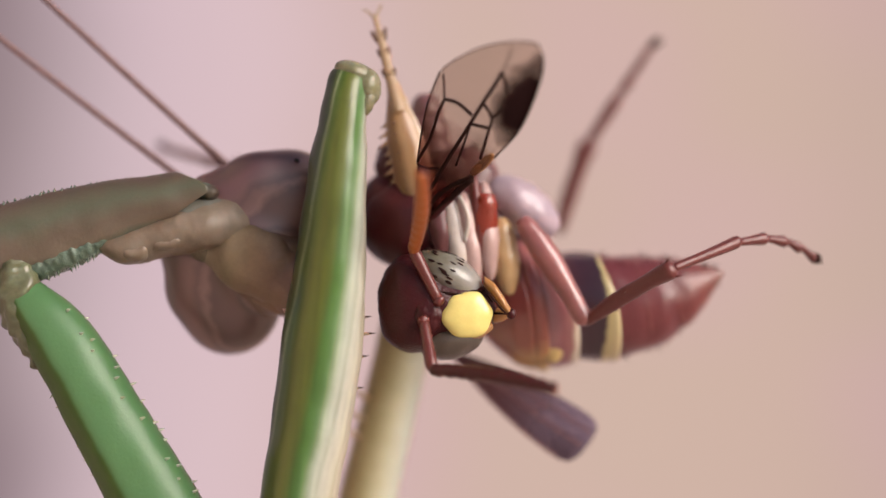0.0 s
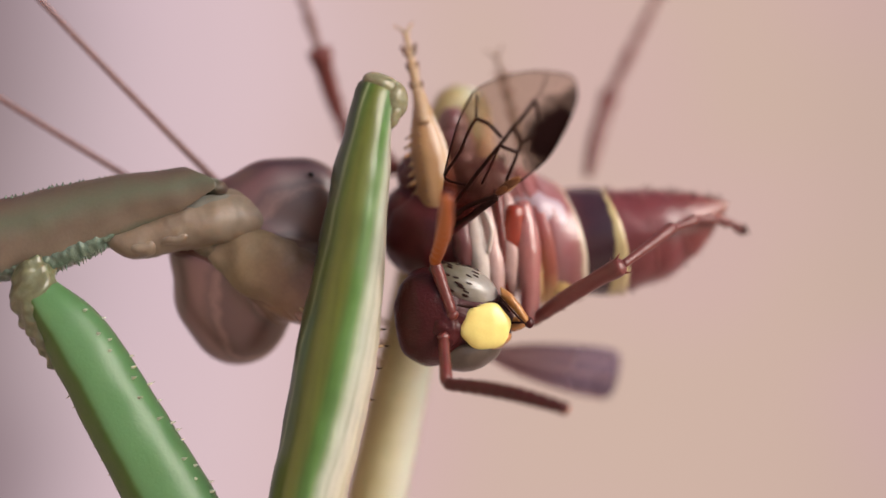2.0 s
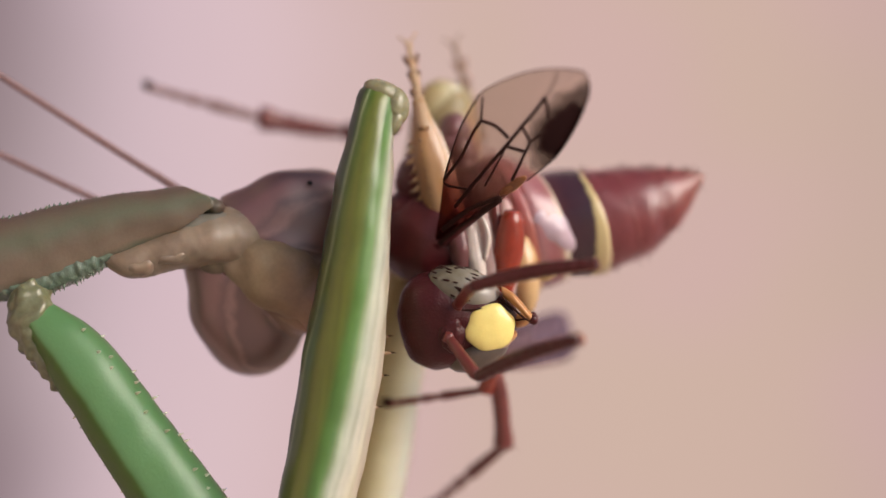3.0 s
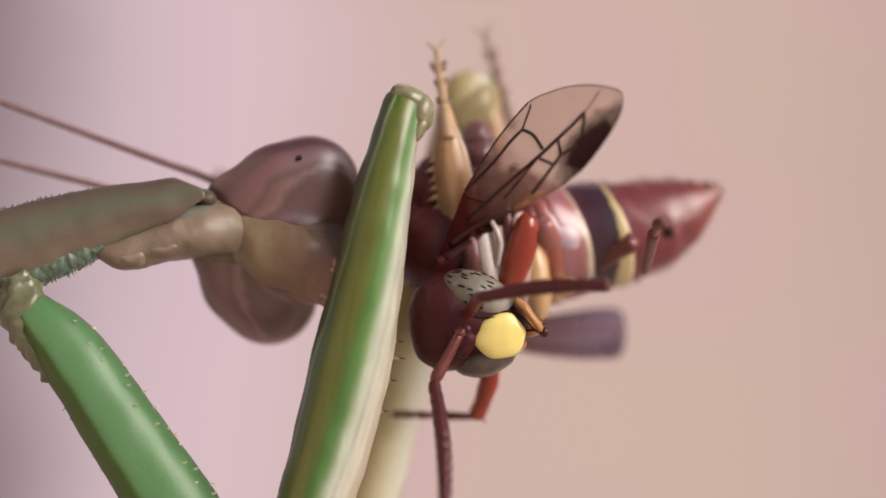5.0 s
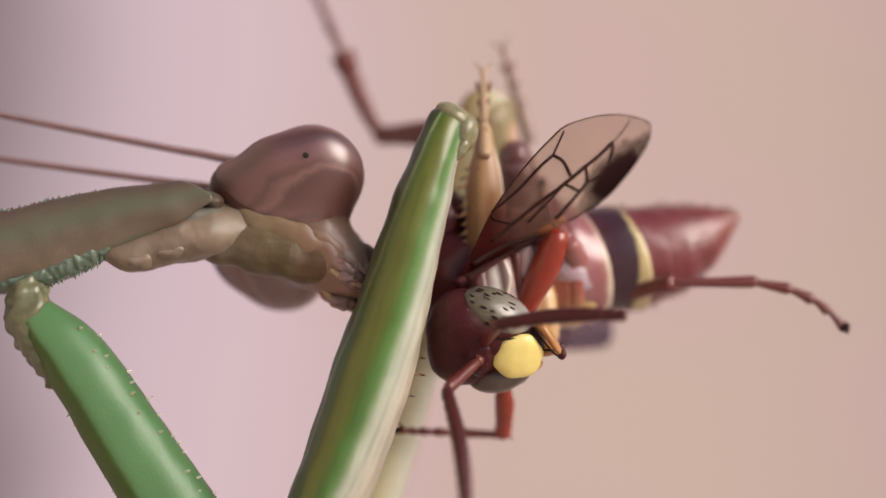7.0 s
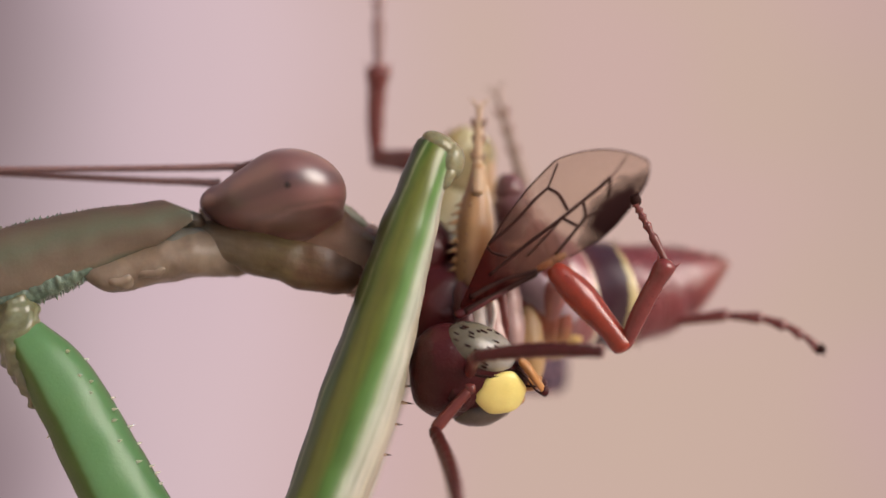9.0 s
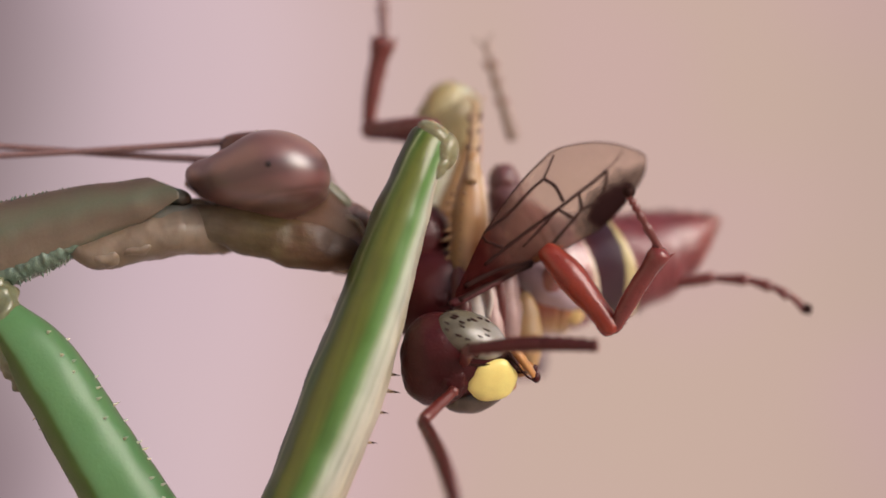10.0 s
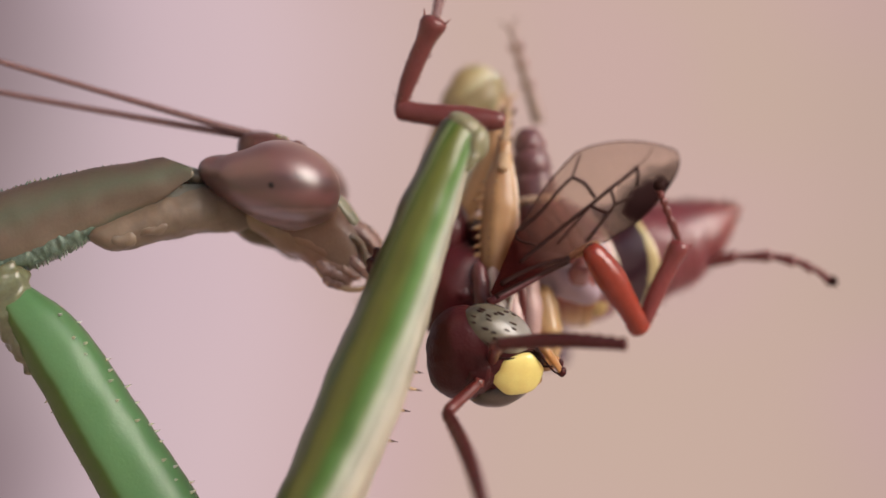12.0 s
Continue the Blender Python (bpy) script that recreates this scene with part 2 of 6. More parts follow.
MAUVE = plain("mauve red cuticle", (0.15, 0.042, 0.044), rough=0.36, blotch=0.7, size=28, coat=0.3, bump=0.4)
LILAC = plain("lilac brown cuticle", (0.20, 0.085, 0.09), rough=0.3, blotch=0.7, size=26, coat=0.4)


# the dark parts of the wasp are only faintly glossy
for dull, gloss in ((RED, 0.28), (MAROON, 0.32), (FEELRED, 0.3)):
    dull.node_tree.nodes["Principled BSDF"].inputs["Specular IOR Level"].default_value = gloss

# pink sheen layer imitates reflected pale surroundings on the wasp's glossy cuticle
for sheen_mat in (CONE, LEGPINK, FIRSTRING, LILACRING, PURPLE, MAUVE):
    shader = sheen_mat.node_tree.nodes["Principled BSDF"]
    shader.inputs["Sheen Weight"].default_value = 0.30
    shader.inputs["Sheen Roughness"].default_value = 0.35
    shader.inputs["Sheen Tint"].default_value = (0.95, 0.78, 0.86, 1)


def wing_material(name, tint, body, strength, base, dense, smoke=1.0):
    """Smoky membrane: rusty at the base, a dark cloud towards the tip's front edge."""
    mat, t, b = nodes(name)
    where, u, v = coords(t)
    n = calc(t, "MULTIPLY", calc(t, "SUBTRACT", grain(t, where, 40), 0.5), 0.16)
    uu, vv = calc(t, "ADD", u, n), calc(t, "ADD", v, n)
    root = ramp(t, [(0.20, (1, 1, 1)), (0.52, (0, 0, 0))], uu)
    du, dv = calc(t, "DIVIDE", calc(t, "SUBTRACT", uu, 0.80), 0.225), calc(t, "DIVIDE", calc(t, "SUBTRACT", vv, 0.15), 0.34)
    d = calc(t, "ADD", calc(t, "MULTIPLY", du, du), calc(t, "MULTIPLY", dv, dv))
    cloud = ramp(t, [(0.30, (1, 1, 1)), (1.0, (0, 0, 0))], d)
    cloud = blend(t, (0.0, 0.0, 0.0), cloud, smoke)
    col = blend(t, body, base, root)
    col = blend(t, col, (0.02, 0.008, 0.008), cloud)
    fac = blend(t, (strength, strength, strength), (dense, dense, dense), root)
    fac = blend(t, fac, (0.96, 0.96, 0.96), cloud)
    t.links.new(col, b.inputs["Base Color"])
    b.inputs["Roughness"].default_value = 0.5
    b.inputs["Specular IOR Level"].default_value = 0.03
    clear = t.nodes.new("ShaderNodeBsdfTransparent")
    t.links.new(blend(t, tint, tuple(c * k for c, k in zip(tint, (0.60, 0.33, 0.31))), root), clear.inputs[0])
    mix = t.nodes.new("ShaderNodeMixShader")
    bw = t.nodes.new("ShaderNodeRGBToBW")
    t.links.new(fac, bw.inputs[0])
    t.links.new(bw.outputs[0], mix.inputs[0])
    t.links.new(clear.outputs[0], mix.inputs[1])
    t.links.new(b.outputs[0], mix.inputs[2])
    t.links.new(mix.outputs[0], t.nodes["Material Output"].inputs[0])
    return mat


WING = wing_material("smoky brown wing membrane", (0.90, 0.85, 0.81), (0.34, 0.24, 0.19), 0.17, (0.075, 0.016, 0.015), 0.46)
FARWING = wing_material("smoky violet wing membrane", (0.66, 0.59, 0.66), (0.17, 0.12, 0.17), 0.56, (0.22, 0.14, 0.15), 0.5, smoke=0.3)


# ---- mesh helpers ----
def spline(rows, step):
    """Rows of numbers, joined by a smooth curve through them."""
    p = np.array(rows, float)
    p = np.vstack([2 * p[0] - p[1], p, 2 * p[-1] - p[-2]])
    out = []
    for i in range(1, len(p) - 2):
        m = max(2, int(np.linalg.norm(p[i + 1][:3] - p[i][:3]) / step))
        for k in range(m):
            s = k / m
            a, b, c, d = p[i - 1], p[i], p[i + 1], p[i + 2]
            out.append(0.5 * (2 * b + (c - a) * s + (2 * a - 5 * b + 4 * c - d) * s * s + (3 * b - 3 * c + d - a) * s ** 3))
    out.append(p[-2])
    return np.array(out)


def tube(rows, sides=20, step=9.0, lumps=0.0, lump_size=20.0, square=1.0, ridge=(), folds=None):
    """A limb along x: rows of x, y, z of the axis and the half widths in y and z. u runs round it from the top, over the front."""
    q = spline(rows, step)
    bm = bmesh.new()
    uvl = bm.loops.layers.uv.new("UVMap")
    rings = []
    for r in q:
        ring = []
        for k in range(sides):
            a = 2 * math.pi * k / sides
            s, c = math.sin(a), math.cos(a)
            s, c = math.copysign(abs(s) ** square, s), math.copysign(abs(c) ** square, c)
            f = 1.0
            for at_u, high, wide in ridge:
                du = abs(k / sides - at_u)
                f += high * math.exp(-(min(du, 1 - du) / wide) ** 2)
            co = Vector((r[0], r[1] - max(r[3], 0.3) * s * f, r[2] + max(r[4], 0.3) * c * f))
            if lumps:
                co += Vector((0, -s, c)) * lumps * noise.noise(co / lump_size)
            if folds:
                # creases that run round the limb
                co += Vector((0, -s, c)) * folds[0] * (0.5 - 2 * abs(noise.noise(Vector((r[0] / folds[1], 0.9 * s, 0.9 * c)))))
            ring.append(bm.verts.new(co))
        rings.append(ring)
    n = len(rings) - 1
    for i in range(n):
        for k in range(sides):
            f = bm.faces.new((rings[i][k], rings[i][(k + 1) % sides], rings[i + 1][(k + 1) % sides], rings[i + 1][k]))
            for lp, (uu, vv) in zip(f.loops, ((k, i), (k + 1, i), (k + 1, i + 1), (k, i + 1))):
                lp[uvl].uv = (uu / sides, vv / n)
    for ring, flip, vv in ((rings[0], False, 0.0), (rings[-1], True, 1.0)):
        f = bm.faces.new(ring if not flip else ring[::-1])
        for lp in f.loops:
            lp[uvl].uv = (0.25, vv)
    return bm


def path_tube(points, sides=8, step=8.0, bm=None):
    """A thin round strand through points of x, y, z, radius."""
    q = spline(points, step)
    bm = bm or bmesh.new()
    uvl = bm.loops.layers.uv.verify()
    rings = []
    for i, r in enumerate(q):
        d = Vector(q[min(i + 1, len(q) - 1)][:3] - q[max(i - 1, 0)][:3]).normalized()
        e = d.orthogonal().normalized() if i == 0 else (e - d * e.dot(d)).normalized()
        g = d.cross(e)
        rings.append([bm.verts.new(Vector(r[:3]) + (e * math.cos(a) + g * math.sin(a)) * max(r[3], 0.15)) for a in (2 * math.pi * k / sides for k in range(sides))])
    n = len(rings) - 1
    for i in range(n):
        for k in range(sides):
            f = bm.faces.new((rings[i][k], rings[i][(k + 1) % sides], rings[i + 1][(k + 1) % sides], rings[i + 1][k]))
            for lp, (uu, vv) in zip(f.loops, ((k, i), (k + 1, i), (k + 1, i + 1), (k, i + 1))):
                lp[uvl].uv = (uu / sides, vv / n)
    bm.faces.new(rings[0][::-1])
    bm.faces.new(rings[-1])
    return bm


def egg(centre, radii, turn=(0, 0, 0), lumps=0.0, lump_size=25.0, shape=None, seg=32, rings=20, bm=None):
    """A rounded body; shape(v) may bend its unit sphere first. v runs from bottom to top of it."""
    bm = bm or bmesh.new()
    uvl = bm.loops.layers.uv.verify()
    m = Matrix.LocRotScale(None, Euler([radians(a) for a in turn]), None)
    grid = []
    for i in range(rings + 1):
        th = math.pi * i / rings
        line = []
        for k in range(seg):
            a = 2 * math.pi * k / seg
            v = Vector((math.sin(th) * math.cos(a), math.sin(th) * math.sin(a), -math.cos(th)))
            if i in (0, rings) and k:
                line.append(line[0])
                continue
            if shape:
                v = shape(v)
            v = Vector((v.x * radii[0], v.y * radii[1], v.z * radii[2]))
            if lumps:
                v += v.normalized() * lumps * noise.noise(v / lump_size)
            line.append(bm.verts.new(Vector(centre) + m @ v))
        grid.append(line)
    for i in range(rings):
        for k in range(seg):
            quad = [(grid[i][k], k, i), (grid[i][(k + 1) % seg], k + 1, i), (grid[i + 1][(k + 1) % seg], k + 1, i + 1), (grid[i + 1][k], k, i + 1)]
            seen, use = set(), []
            for vt, uu, vv in quad:
                if vt not in seen:
                    seen.add(vt)
                    use.append((vt, uu, vv))
            f = bm.faces.new([x[0] for x in use])
            for lp, x in zip(f.loops, use):
                lp[uvl].uv = (x[1] / seg, x[2] / rings)
    return bm


def swell(p, balls, hard):
    """How far inside the melted-together balls a point lies; 1 is their skin."""
    return sum(math.exp(-hard * (((p[0] - c[0]) / c[3]) ** 2 + ((p[1] - c[1]) / c[4]) ** 2 + ((p[2] - c[2]) / c[5]) ** 2 - 1)) for c in balls)


def blob(centre, balls, hard=2.5, seg=56, rings=40, lumps=0.0, lump_size=30.0, keep=None, out=None):
    """One smooth skin round several ellipsoids x, y, z, rx, ry, rz, seen from centre. keep(p) picks a part of the skin, raised by out."""
    bm = bmesh.new()
    uvl = bm.loops.layers.uv.verify()
    o = Vector(centre)
    grid = []
    for i in range(rings + 1):
        th = math.pi * i / rings
        row = []
        for k in range(seg):
            if i in (0, rings) and k:
                row.append(row[0])
                continue
            a = 2 * math.pi * k / seg
            d = Vector((-math.cos(th), math.sin(th) * math.cos(a), math.sin(th) * math.sin(a)))
            lo, hi = 0.0, 420.0
            while swell(o + d * hi, balls, hard) < 1 and hi > 10:
                hi -= 10
            lo, hi = hi, hi + 10
            for _ in range(7):
                mid = (lo + hi) / 2
                if swell(o + d * mid, balls, hard) > 1:
                    lo = mid
                else:
                    hi = mid
            r = lo + (out(o + d * lo) if out else 0.0)
            p = o + d * r
            if lumps:
                p += d * lumps * noise.noise(p / lump_size)
            row.append(bm.verts.new(p))
        grid.append(row)
    for i in range(rings):
        for k in range(seg):
            use = []
            for vt, uu, vv in ((grid[i][k], k, i), (grid[i][(k + 1) % seg], k + 1, i), (grid[i + 1][(k + 1) % seg], k + 1, i + 1), (grid[i + 1][k], k, i + 1)):
                if vt not in [x[0] for x in use]:
                    use.append((vt, uu, vv))
            if keep and not all(keep(x[0].co) for x in use):
                continue
            f = bm.faces.new([x[0] for x in use])
            for lp, x in zip(f.loops, use):
                lp[uvl].uv = (x[1] / seg, x[2] / rings)
    bmesh.ops.delete(bm, geom=[v for v in bm.verts if not v.link_faces], context="VERTS")
    return bm


def spike(bm, base, tip, r):
    """A slightly curved thorn."""
    base, tip = Vector(base), Vector(tip)
    mid = (base + tip) / 2 + Vector((0, -0.06, 0)) * (tip - base).length
    return path_tube([(*base, r), (*mid, r * 0.62), (*tip, r * 0.08)], sides=6, step=max(3.0, (tip - base).length / 5), bm=bm)


def part(name, bm, material, parent=None, label=""):
    """Links a bmesh as one mesh object under a thing or a part."""
    bmesh.ops.recalc_face_normals(bm, faces=bm.faces)
    me = bpy.data.meshes.new(name)
    for v in bm.verts:
        v.co *= U
    bm.to_mesh(me)
    bm.free()
    for p in me.polygons:
        p.use_smooth = True
    me.materials.append(material)
    ob = new(name, me)
    ob.parent = parent
    if label:
        tagged(ob, label)
    return ob


# ---- setting ----
def backdrop():
    mat = bpy.data.materials.new("glowing soft distance")
    mat.use_nodes = True
    t = mat.node_tree
    t.nodes.remove(t.nodes["Principled BSDF"])
    tc = t.nodes.new("ShaderNodeTexCoord")
    xyz = t.nodes.new("ShaderNodeSeparateXYZ")
    t.links.new(tc.outputs["Object"], xyz.inputs[0])
    n = grain(t, tc.outputs["Object"], 0.055, 1.0)
    n2 = grain(t, tc.outputs["Object"], 0.03, 0.0)
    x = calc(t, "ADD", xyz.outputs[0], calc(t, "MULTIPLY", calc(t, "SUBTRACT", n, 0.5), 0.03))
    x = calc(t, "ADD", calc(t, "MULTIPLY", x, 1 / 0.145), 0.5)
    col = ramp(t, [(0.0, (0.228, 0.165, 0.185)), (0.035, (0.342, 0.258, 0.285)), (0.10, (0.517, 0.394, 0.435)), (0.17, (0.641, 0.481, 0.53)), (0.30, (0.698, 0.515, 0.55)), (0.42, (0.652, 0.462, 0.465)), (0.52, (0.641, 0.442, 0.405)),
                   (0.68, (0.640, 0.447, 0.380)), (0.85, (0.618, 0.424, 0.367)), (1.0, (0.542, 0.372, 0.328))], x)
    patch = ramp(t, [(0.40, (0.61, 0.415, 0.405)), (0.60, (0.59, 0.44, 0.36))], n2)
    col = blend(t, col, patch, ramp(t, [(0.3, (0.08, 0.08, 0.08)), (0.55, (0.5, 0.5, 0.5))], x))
    # the sheet glows: the distance's brightness is emitted, its blur painted as a ramp
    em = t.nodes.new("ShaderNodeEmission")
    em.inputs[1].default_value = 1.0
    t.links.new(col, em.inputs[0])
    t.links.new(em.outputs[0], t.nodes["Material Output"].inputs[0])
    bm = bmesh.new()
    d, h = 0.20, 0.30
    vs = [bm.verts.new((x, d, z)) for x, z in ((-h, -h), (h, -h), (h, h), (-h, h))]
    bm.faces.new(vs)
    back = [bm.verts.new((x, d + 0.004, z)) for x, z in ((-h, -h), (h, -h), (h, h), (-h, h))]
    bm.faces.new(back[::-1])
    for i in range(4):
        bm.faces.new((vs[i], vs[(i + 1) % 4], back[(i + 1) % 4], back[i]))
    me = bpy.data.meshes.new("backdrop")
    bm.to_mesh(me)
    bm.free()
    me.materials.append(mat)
    tagged(new("backdrop", me), "glowing sheet with soft pinkish beige out-of-focus distance", "backdrop", kind="structure")


def ground():
    # unseen sheet, added to bounce light up at the undersides
    mat, t, b = nodes("dusty beige ground")
    tc = t.nodes.new("ShaderNodeTexCoord")
    n = grain(t, tc.outputs["Object"], 0.05)
    t.links.new(ramp(t, [(0.3, (0.42, 0.33, 0.28)), (0.7, (0.52, 0.42, 0.36))], n), b.inputs["Base Color"])
    b.inputs["Roughness"].default_value = 0.9
    bm = bmesh.new()
    bmesh.ops.create_grid(bm, x_segments=8, y_segments=8, size=40)
    for v in bm.verts:
        v.co.z = -0.3
    me = bpy.data.meshes.new("ground")
    bm.to_mesh(me)
    bm.free()
    me.materials.append(mat)
    tagged(new("ground", me), "unseen beige ground added for bounce light", "ground", kind="structure")


def bounce_wall():
    """A plain plastered wall, unseen, added to bounce warm light onto the shaded side."""
    mat, t, b = nodes("beige plaster")
    tc = t.nodes.new("ShaderNodeTexCoord")
    n = grain(t, tc.outputs["Object"], 0.08)
    t.links.new(ramp(t, [(0.3, (0.40, 0.31, 0.26)), (0.7, (0.50, 0.40, 0.34))], n), b.inputs["Base Color"])
    b.inputs["Roughness"].default_value = 0.9
    bm = bmesh.new()
    bmesh.ops.create_cube(bm, size=1)
    for v in bm.verts:
        v.co = Vector((-0.68 + 0.05 * v.co.x, -0.35 + 1.3 * v.co.y, 0.45 + 1.5 * v.co.z))
    me = bpy.data.meshes.new("bounce_wall_west")
    bm.to_mesh(me)
    bm.free()
    me.materials.append(mat)
    tagged(new("bounce_wall_west", me), "unseen beige plaster wall added for warm bounce", "wall", kind="structure")


backdrop()
ground()
bounce_wall()

# ---- the mantis ----
mantis = tagged(new("praying_mantis"), "green and brown praying mantis gripping and eating a wasp", "mantis")
K = {}


def mantis_prothorax():
    bm = tube([(-760, 0, -108, 70, 66), (-560, 0, -78, 64, 62), (-400, 0, -64, 58, 68), (-280, 0, -47, 52, 65), (-170, 0, -30, 47, 53), (-100, 0, -23, 44, 45), (-50, 0, -21, 42, 43), (0, 0, -21, 40, 40), (16, 0, -22, 38, 38)],
              sides=48, step=5, lumps=3.5, lump_size=45)
    # the front margin of the shield is cut to a blunt corner on each side
    for v in bm.verts:
        z = v.co.z
        v.co.x = min(v.co.x, -52 * max(0.0, z + 8) / 30 - 2.1 * max(0.0, -22 - z) + 1.5 * noise.noise(v.co / 12))
    p = K["prothorax"] = part("prothorax", bm, PRONOTUM, mantis, "olive brown granular prothorax with a teal underside")
    rnd = random.Random(3)
    bm = bmesh.new()
    for i in range(64):
        x = -620 + 590 * i / 64 + rnd.uniform(-4, 4)
        f = 1 + min(0, (x + 170) / 900) * -1
        top = np.interp(x, [-760, -560, -400, -280, -170, -70, 0], [-42, -16, 4, 18, 22, 19, -5])
        y = rnd.uniform(-12, 4)
        s = rnd.uniform(1.5, 4.6) * f
        spike(bm, (x, y, top - 4), (x + rnd.uniform(-1, 3), y, top + s), 4.2)
    part("tubercle", bm, PRONOTUM, p, "row of small granules")["kind"] = "stuff"
    # serrated ventral keel
    part("keel", tube([(-420, 6, -118, 34, 18), (-330, 2, -112, 36, 24), (-260, 0, -98, 34, 24), (-200, 0, -80, 28, 18), (-165, 0, -72, 16, 10)], sides=24, step=3, lumps=7, lump_size=9), TEAL, p, "teal serrated underside")
    bm = bmesh.new()
    for i in range(30):
        x = -345 + 6.2 * i + rnd.uniform(-2, 2)
        z = np.interp(x, [-335, -260, -165], [-134, -121, -82])
        spike(bm, (x, -12, z + 8), (x + rnd.uniform(-5, 4), -16, z - rnd.uniform(1, 11)), rnd.uniform(3, 5.5))
    part("keel_tooth", bm, TEAL, p)["kind"] = "stuff"
    # folded collar and soft neck
    part("collar", tube([(-150, 12, -60, 12, 10), (-100, 10, -60, 30, 20), (-50, 12, -56, 34, 24), (-8, 18, -55, 33, 24), (20, 27, -57, 25, 20), (40, 36, -61, 10, 10)], sides=40, step=3, lumps=4, lump_size=34), COLLAR, p, "pale bluish collar membrane")
    part("neck_joint", egg((22, 38, -44), (34, 22, 20), (0, 18, 0), lumps=3, lump_size=22), MEMBRANE, p)
    part("nape", egg((-6, 14, -18), (22, 20, 14), (0, 20, 0), lumps=3, lump_size=14), PRONOTUM, p)
    part("neck", tube([(-214, 0, -82, 6, 6), (-200, 0, -92, 18, 14), (-165, 0, -97, 32, 27), (-110, 4, -90, 42, 36), (-60, 8, -82, 44, 42), (0, 20, -78, 44, 44), (55, 46, -84, 36, 42), (100, 68, -90, 25, 33), (140, 86, -96, 9, 12)], sides=48, step=3, lumps=7, lump_size=50, folds=(1.6, 26)), MEMBRANE, p, "wrinkled pale tan neck membrane")
    for x, z, a, c in ((-142, -108, 34, 18), (-84, -100, 40, 14)):
        part("neck_fold", egg((x, -8, z), (a, 30, c), (0, -8, 0), lumps=5, lump_size=18), MEMBRANE, p, "loose fold of skin")


def mantis_head():
    balls = [(18, 39, 114, 88, 64, 90), (18, 39, -114, 88, 64, 90), (-78, -4, 44, 70, 36, 58), (-78, -4, -44, 70, 36, 58), (-46, 8, 92, 62, 42, 72), (-46, 8, -92, 62, 42, 72), (10, 8, 0, 104, 56, 100), (95, -22, 0, 80, 50, 62), (150, -46, 0, 42, 46, 42), (50, -36, 0, 96, 34, 56)]
    h = K["head"] = part("head", blob((20, 2, 0), balls, 2.2, seg=64, rings=48, lumps=2, lump_size=34), HEADSKIN, mantis, "brown triangular head with large eyes")
    for s in (1, -1):
        def rim(p, s=s):
            q = ((p.x + 14) / 140) ** 2 + ((p.y - 32 - 0.25 * p.x) / 98) ** 2 + max(0, (72 - s * p.z) / 56)
            return max(-9.0, min(2.4, 34 * (1 - q)))
        part("eye", blob((20, 2, 0), balls, 2.2, seg=112, rings=84, out=rim, keep=lambda p, s=s: s * p.z > 6), EYE, h, "smooth pinkish brown compound eye")
    K["pupil"] = part("eye_spot", egg((0, 0, 0), (2.0, 5.2, 5.6), seg=14, rings=8), BLACK, h, "small black spot on the eye")
    part("throat", tube([(-150, -16, 0, 8, 14), (-110, -22, 0, 18, 34), (-60, -32, 0, 26, 48), (-10, -42, 0, 33, 58), (50, -46, 0, 36, 62), (87, -48, 0, 35, 56), (120, -55, 0, 36, 48), (160, -63, 0, 30, 40), (186, -66, 0, 12, 16)], sides=30, step=6, lumps=7, lump_size=40), GULA, h, "tan wrinkled throat plate")
    part("labrum", tube([(130, 8, 0, 22, 36), (170, 4, 0, 20, 34), (200, -8, 0, 18, 26), (216, -20, 0, 8, 12)], sides=18, step=5, lumps=4, lump_size=12), MOUTH, h)
    part("clypeus", tube([(70, 38, 0, 16, 40), (105, 34, 0, 18, 42), (140, 20, 0, 15, 36), (158, 12, 0, 8, 22)], sides=16, step=6, lumps=3, lump_size=14), FACE, h, "pale greenish face plate")
    for s in (1, -1):
        part("cheek", egg((92, -40, s * 38), (64, 27, 26), (0, s * 10, -8), lumps=4, lump_size=24), GULA, h, "tan cheek fold")
        part("maxilla", egg((146, -76, s * 32), (38, 16, 15), (0, s * 10, -8), lumps=5, lump_size=12), MOUTH, h, "pale jaw lobe")
        part("jaw_lobe", egg((166, -38, s * 32), (26, 14, 12), (0, s * 16, -24), lumps=4, lump_size=9), MOUTH, h)
        part("jaw_lobe", egg((172, -64, s * 30), (24, 11, 12), (0, s * 16, -14), lumps=4, lump_size=9), GULA, h)
        part("jaw_lobe", egg((158, -92, s * 26), (26, 12, 13), (0, s * 12, 6), lumps=4, lump_size=9), MOUTH, h)
        part("mandible_tip", path_tube([(206, -52, s * 14, 6), (219, -62, s * 8, 4), (228, -74, s * 5, 1)], sides=8, step=4), TIP, h, "black jaw tip")
        part("mandible", path_tube([(150, -40, s * 30, 15), (182, -48, s * 28, 13), (204, -56, s * 16, 9), (216, -66, s * 5, 3)], sides=10, step=5), MOUTH, h)
        part("palp", path_tube([(126, -24, s * 40, 5), (150, -6, s * 44, 5.5), (172, -10, s * 42, 5.5), (190, -30, s * 36, 5), (200, -48, s * 28, 3.5)], sides=8, step=5), MEMBRANE, h, "thin jointed mouth feeler")
        part("labial_palp", path_tube([(116, -82, s * 24, 5.5), (146, -95, s * 28, 5.5), (184, -94, s * 28, 5), (214, -78, s * 24, 4), (224, -66, s * 22, 2.5)], sides=8, step=5), TARSUS, h)
    bm = bmesh.new()
    for s in (0, 1, -1):
        egg((-36 - 10 * abs(s), 103 - 2 * abs(s), s * 20), (8, 5, 8), bm=bm, seg=12, rings=8)
    part("ocellus", bm, GLASSY, h, "three small pale simple eyes")
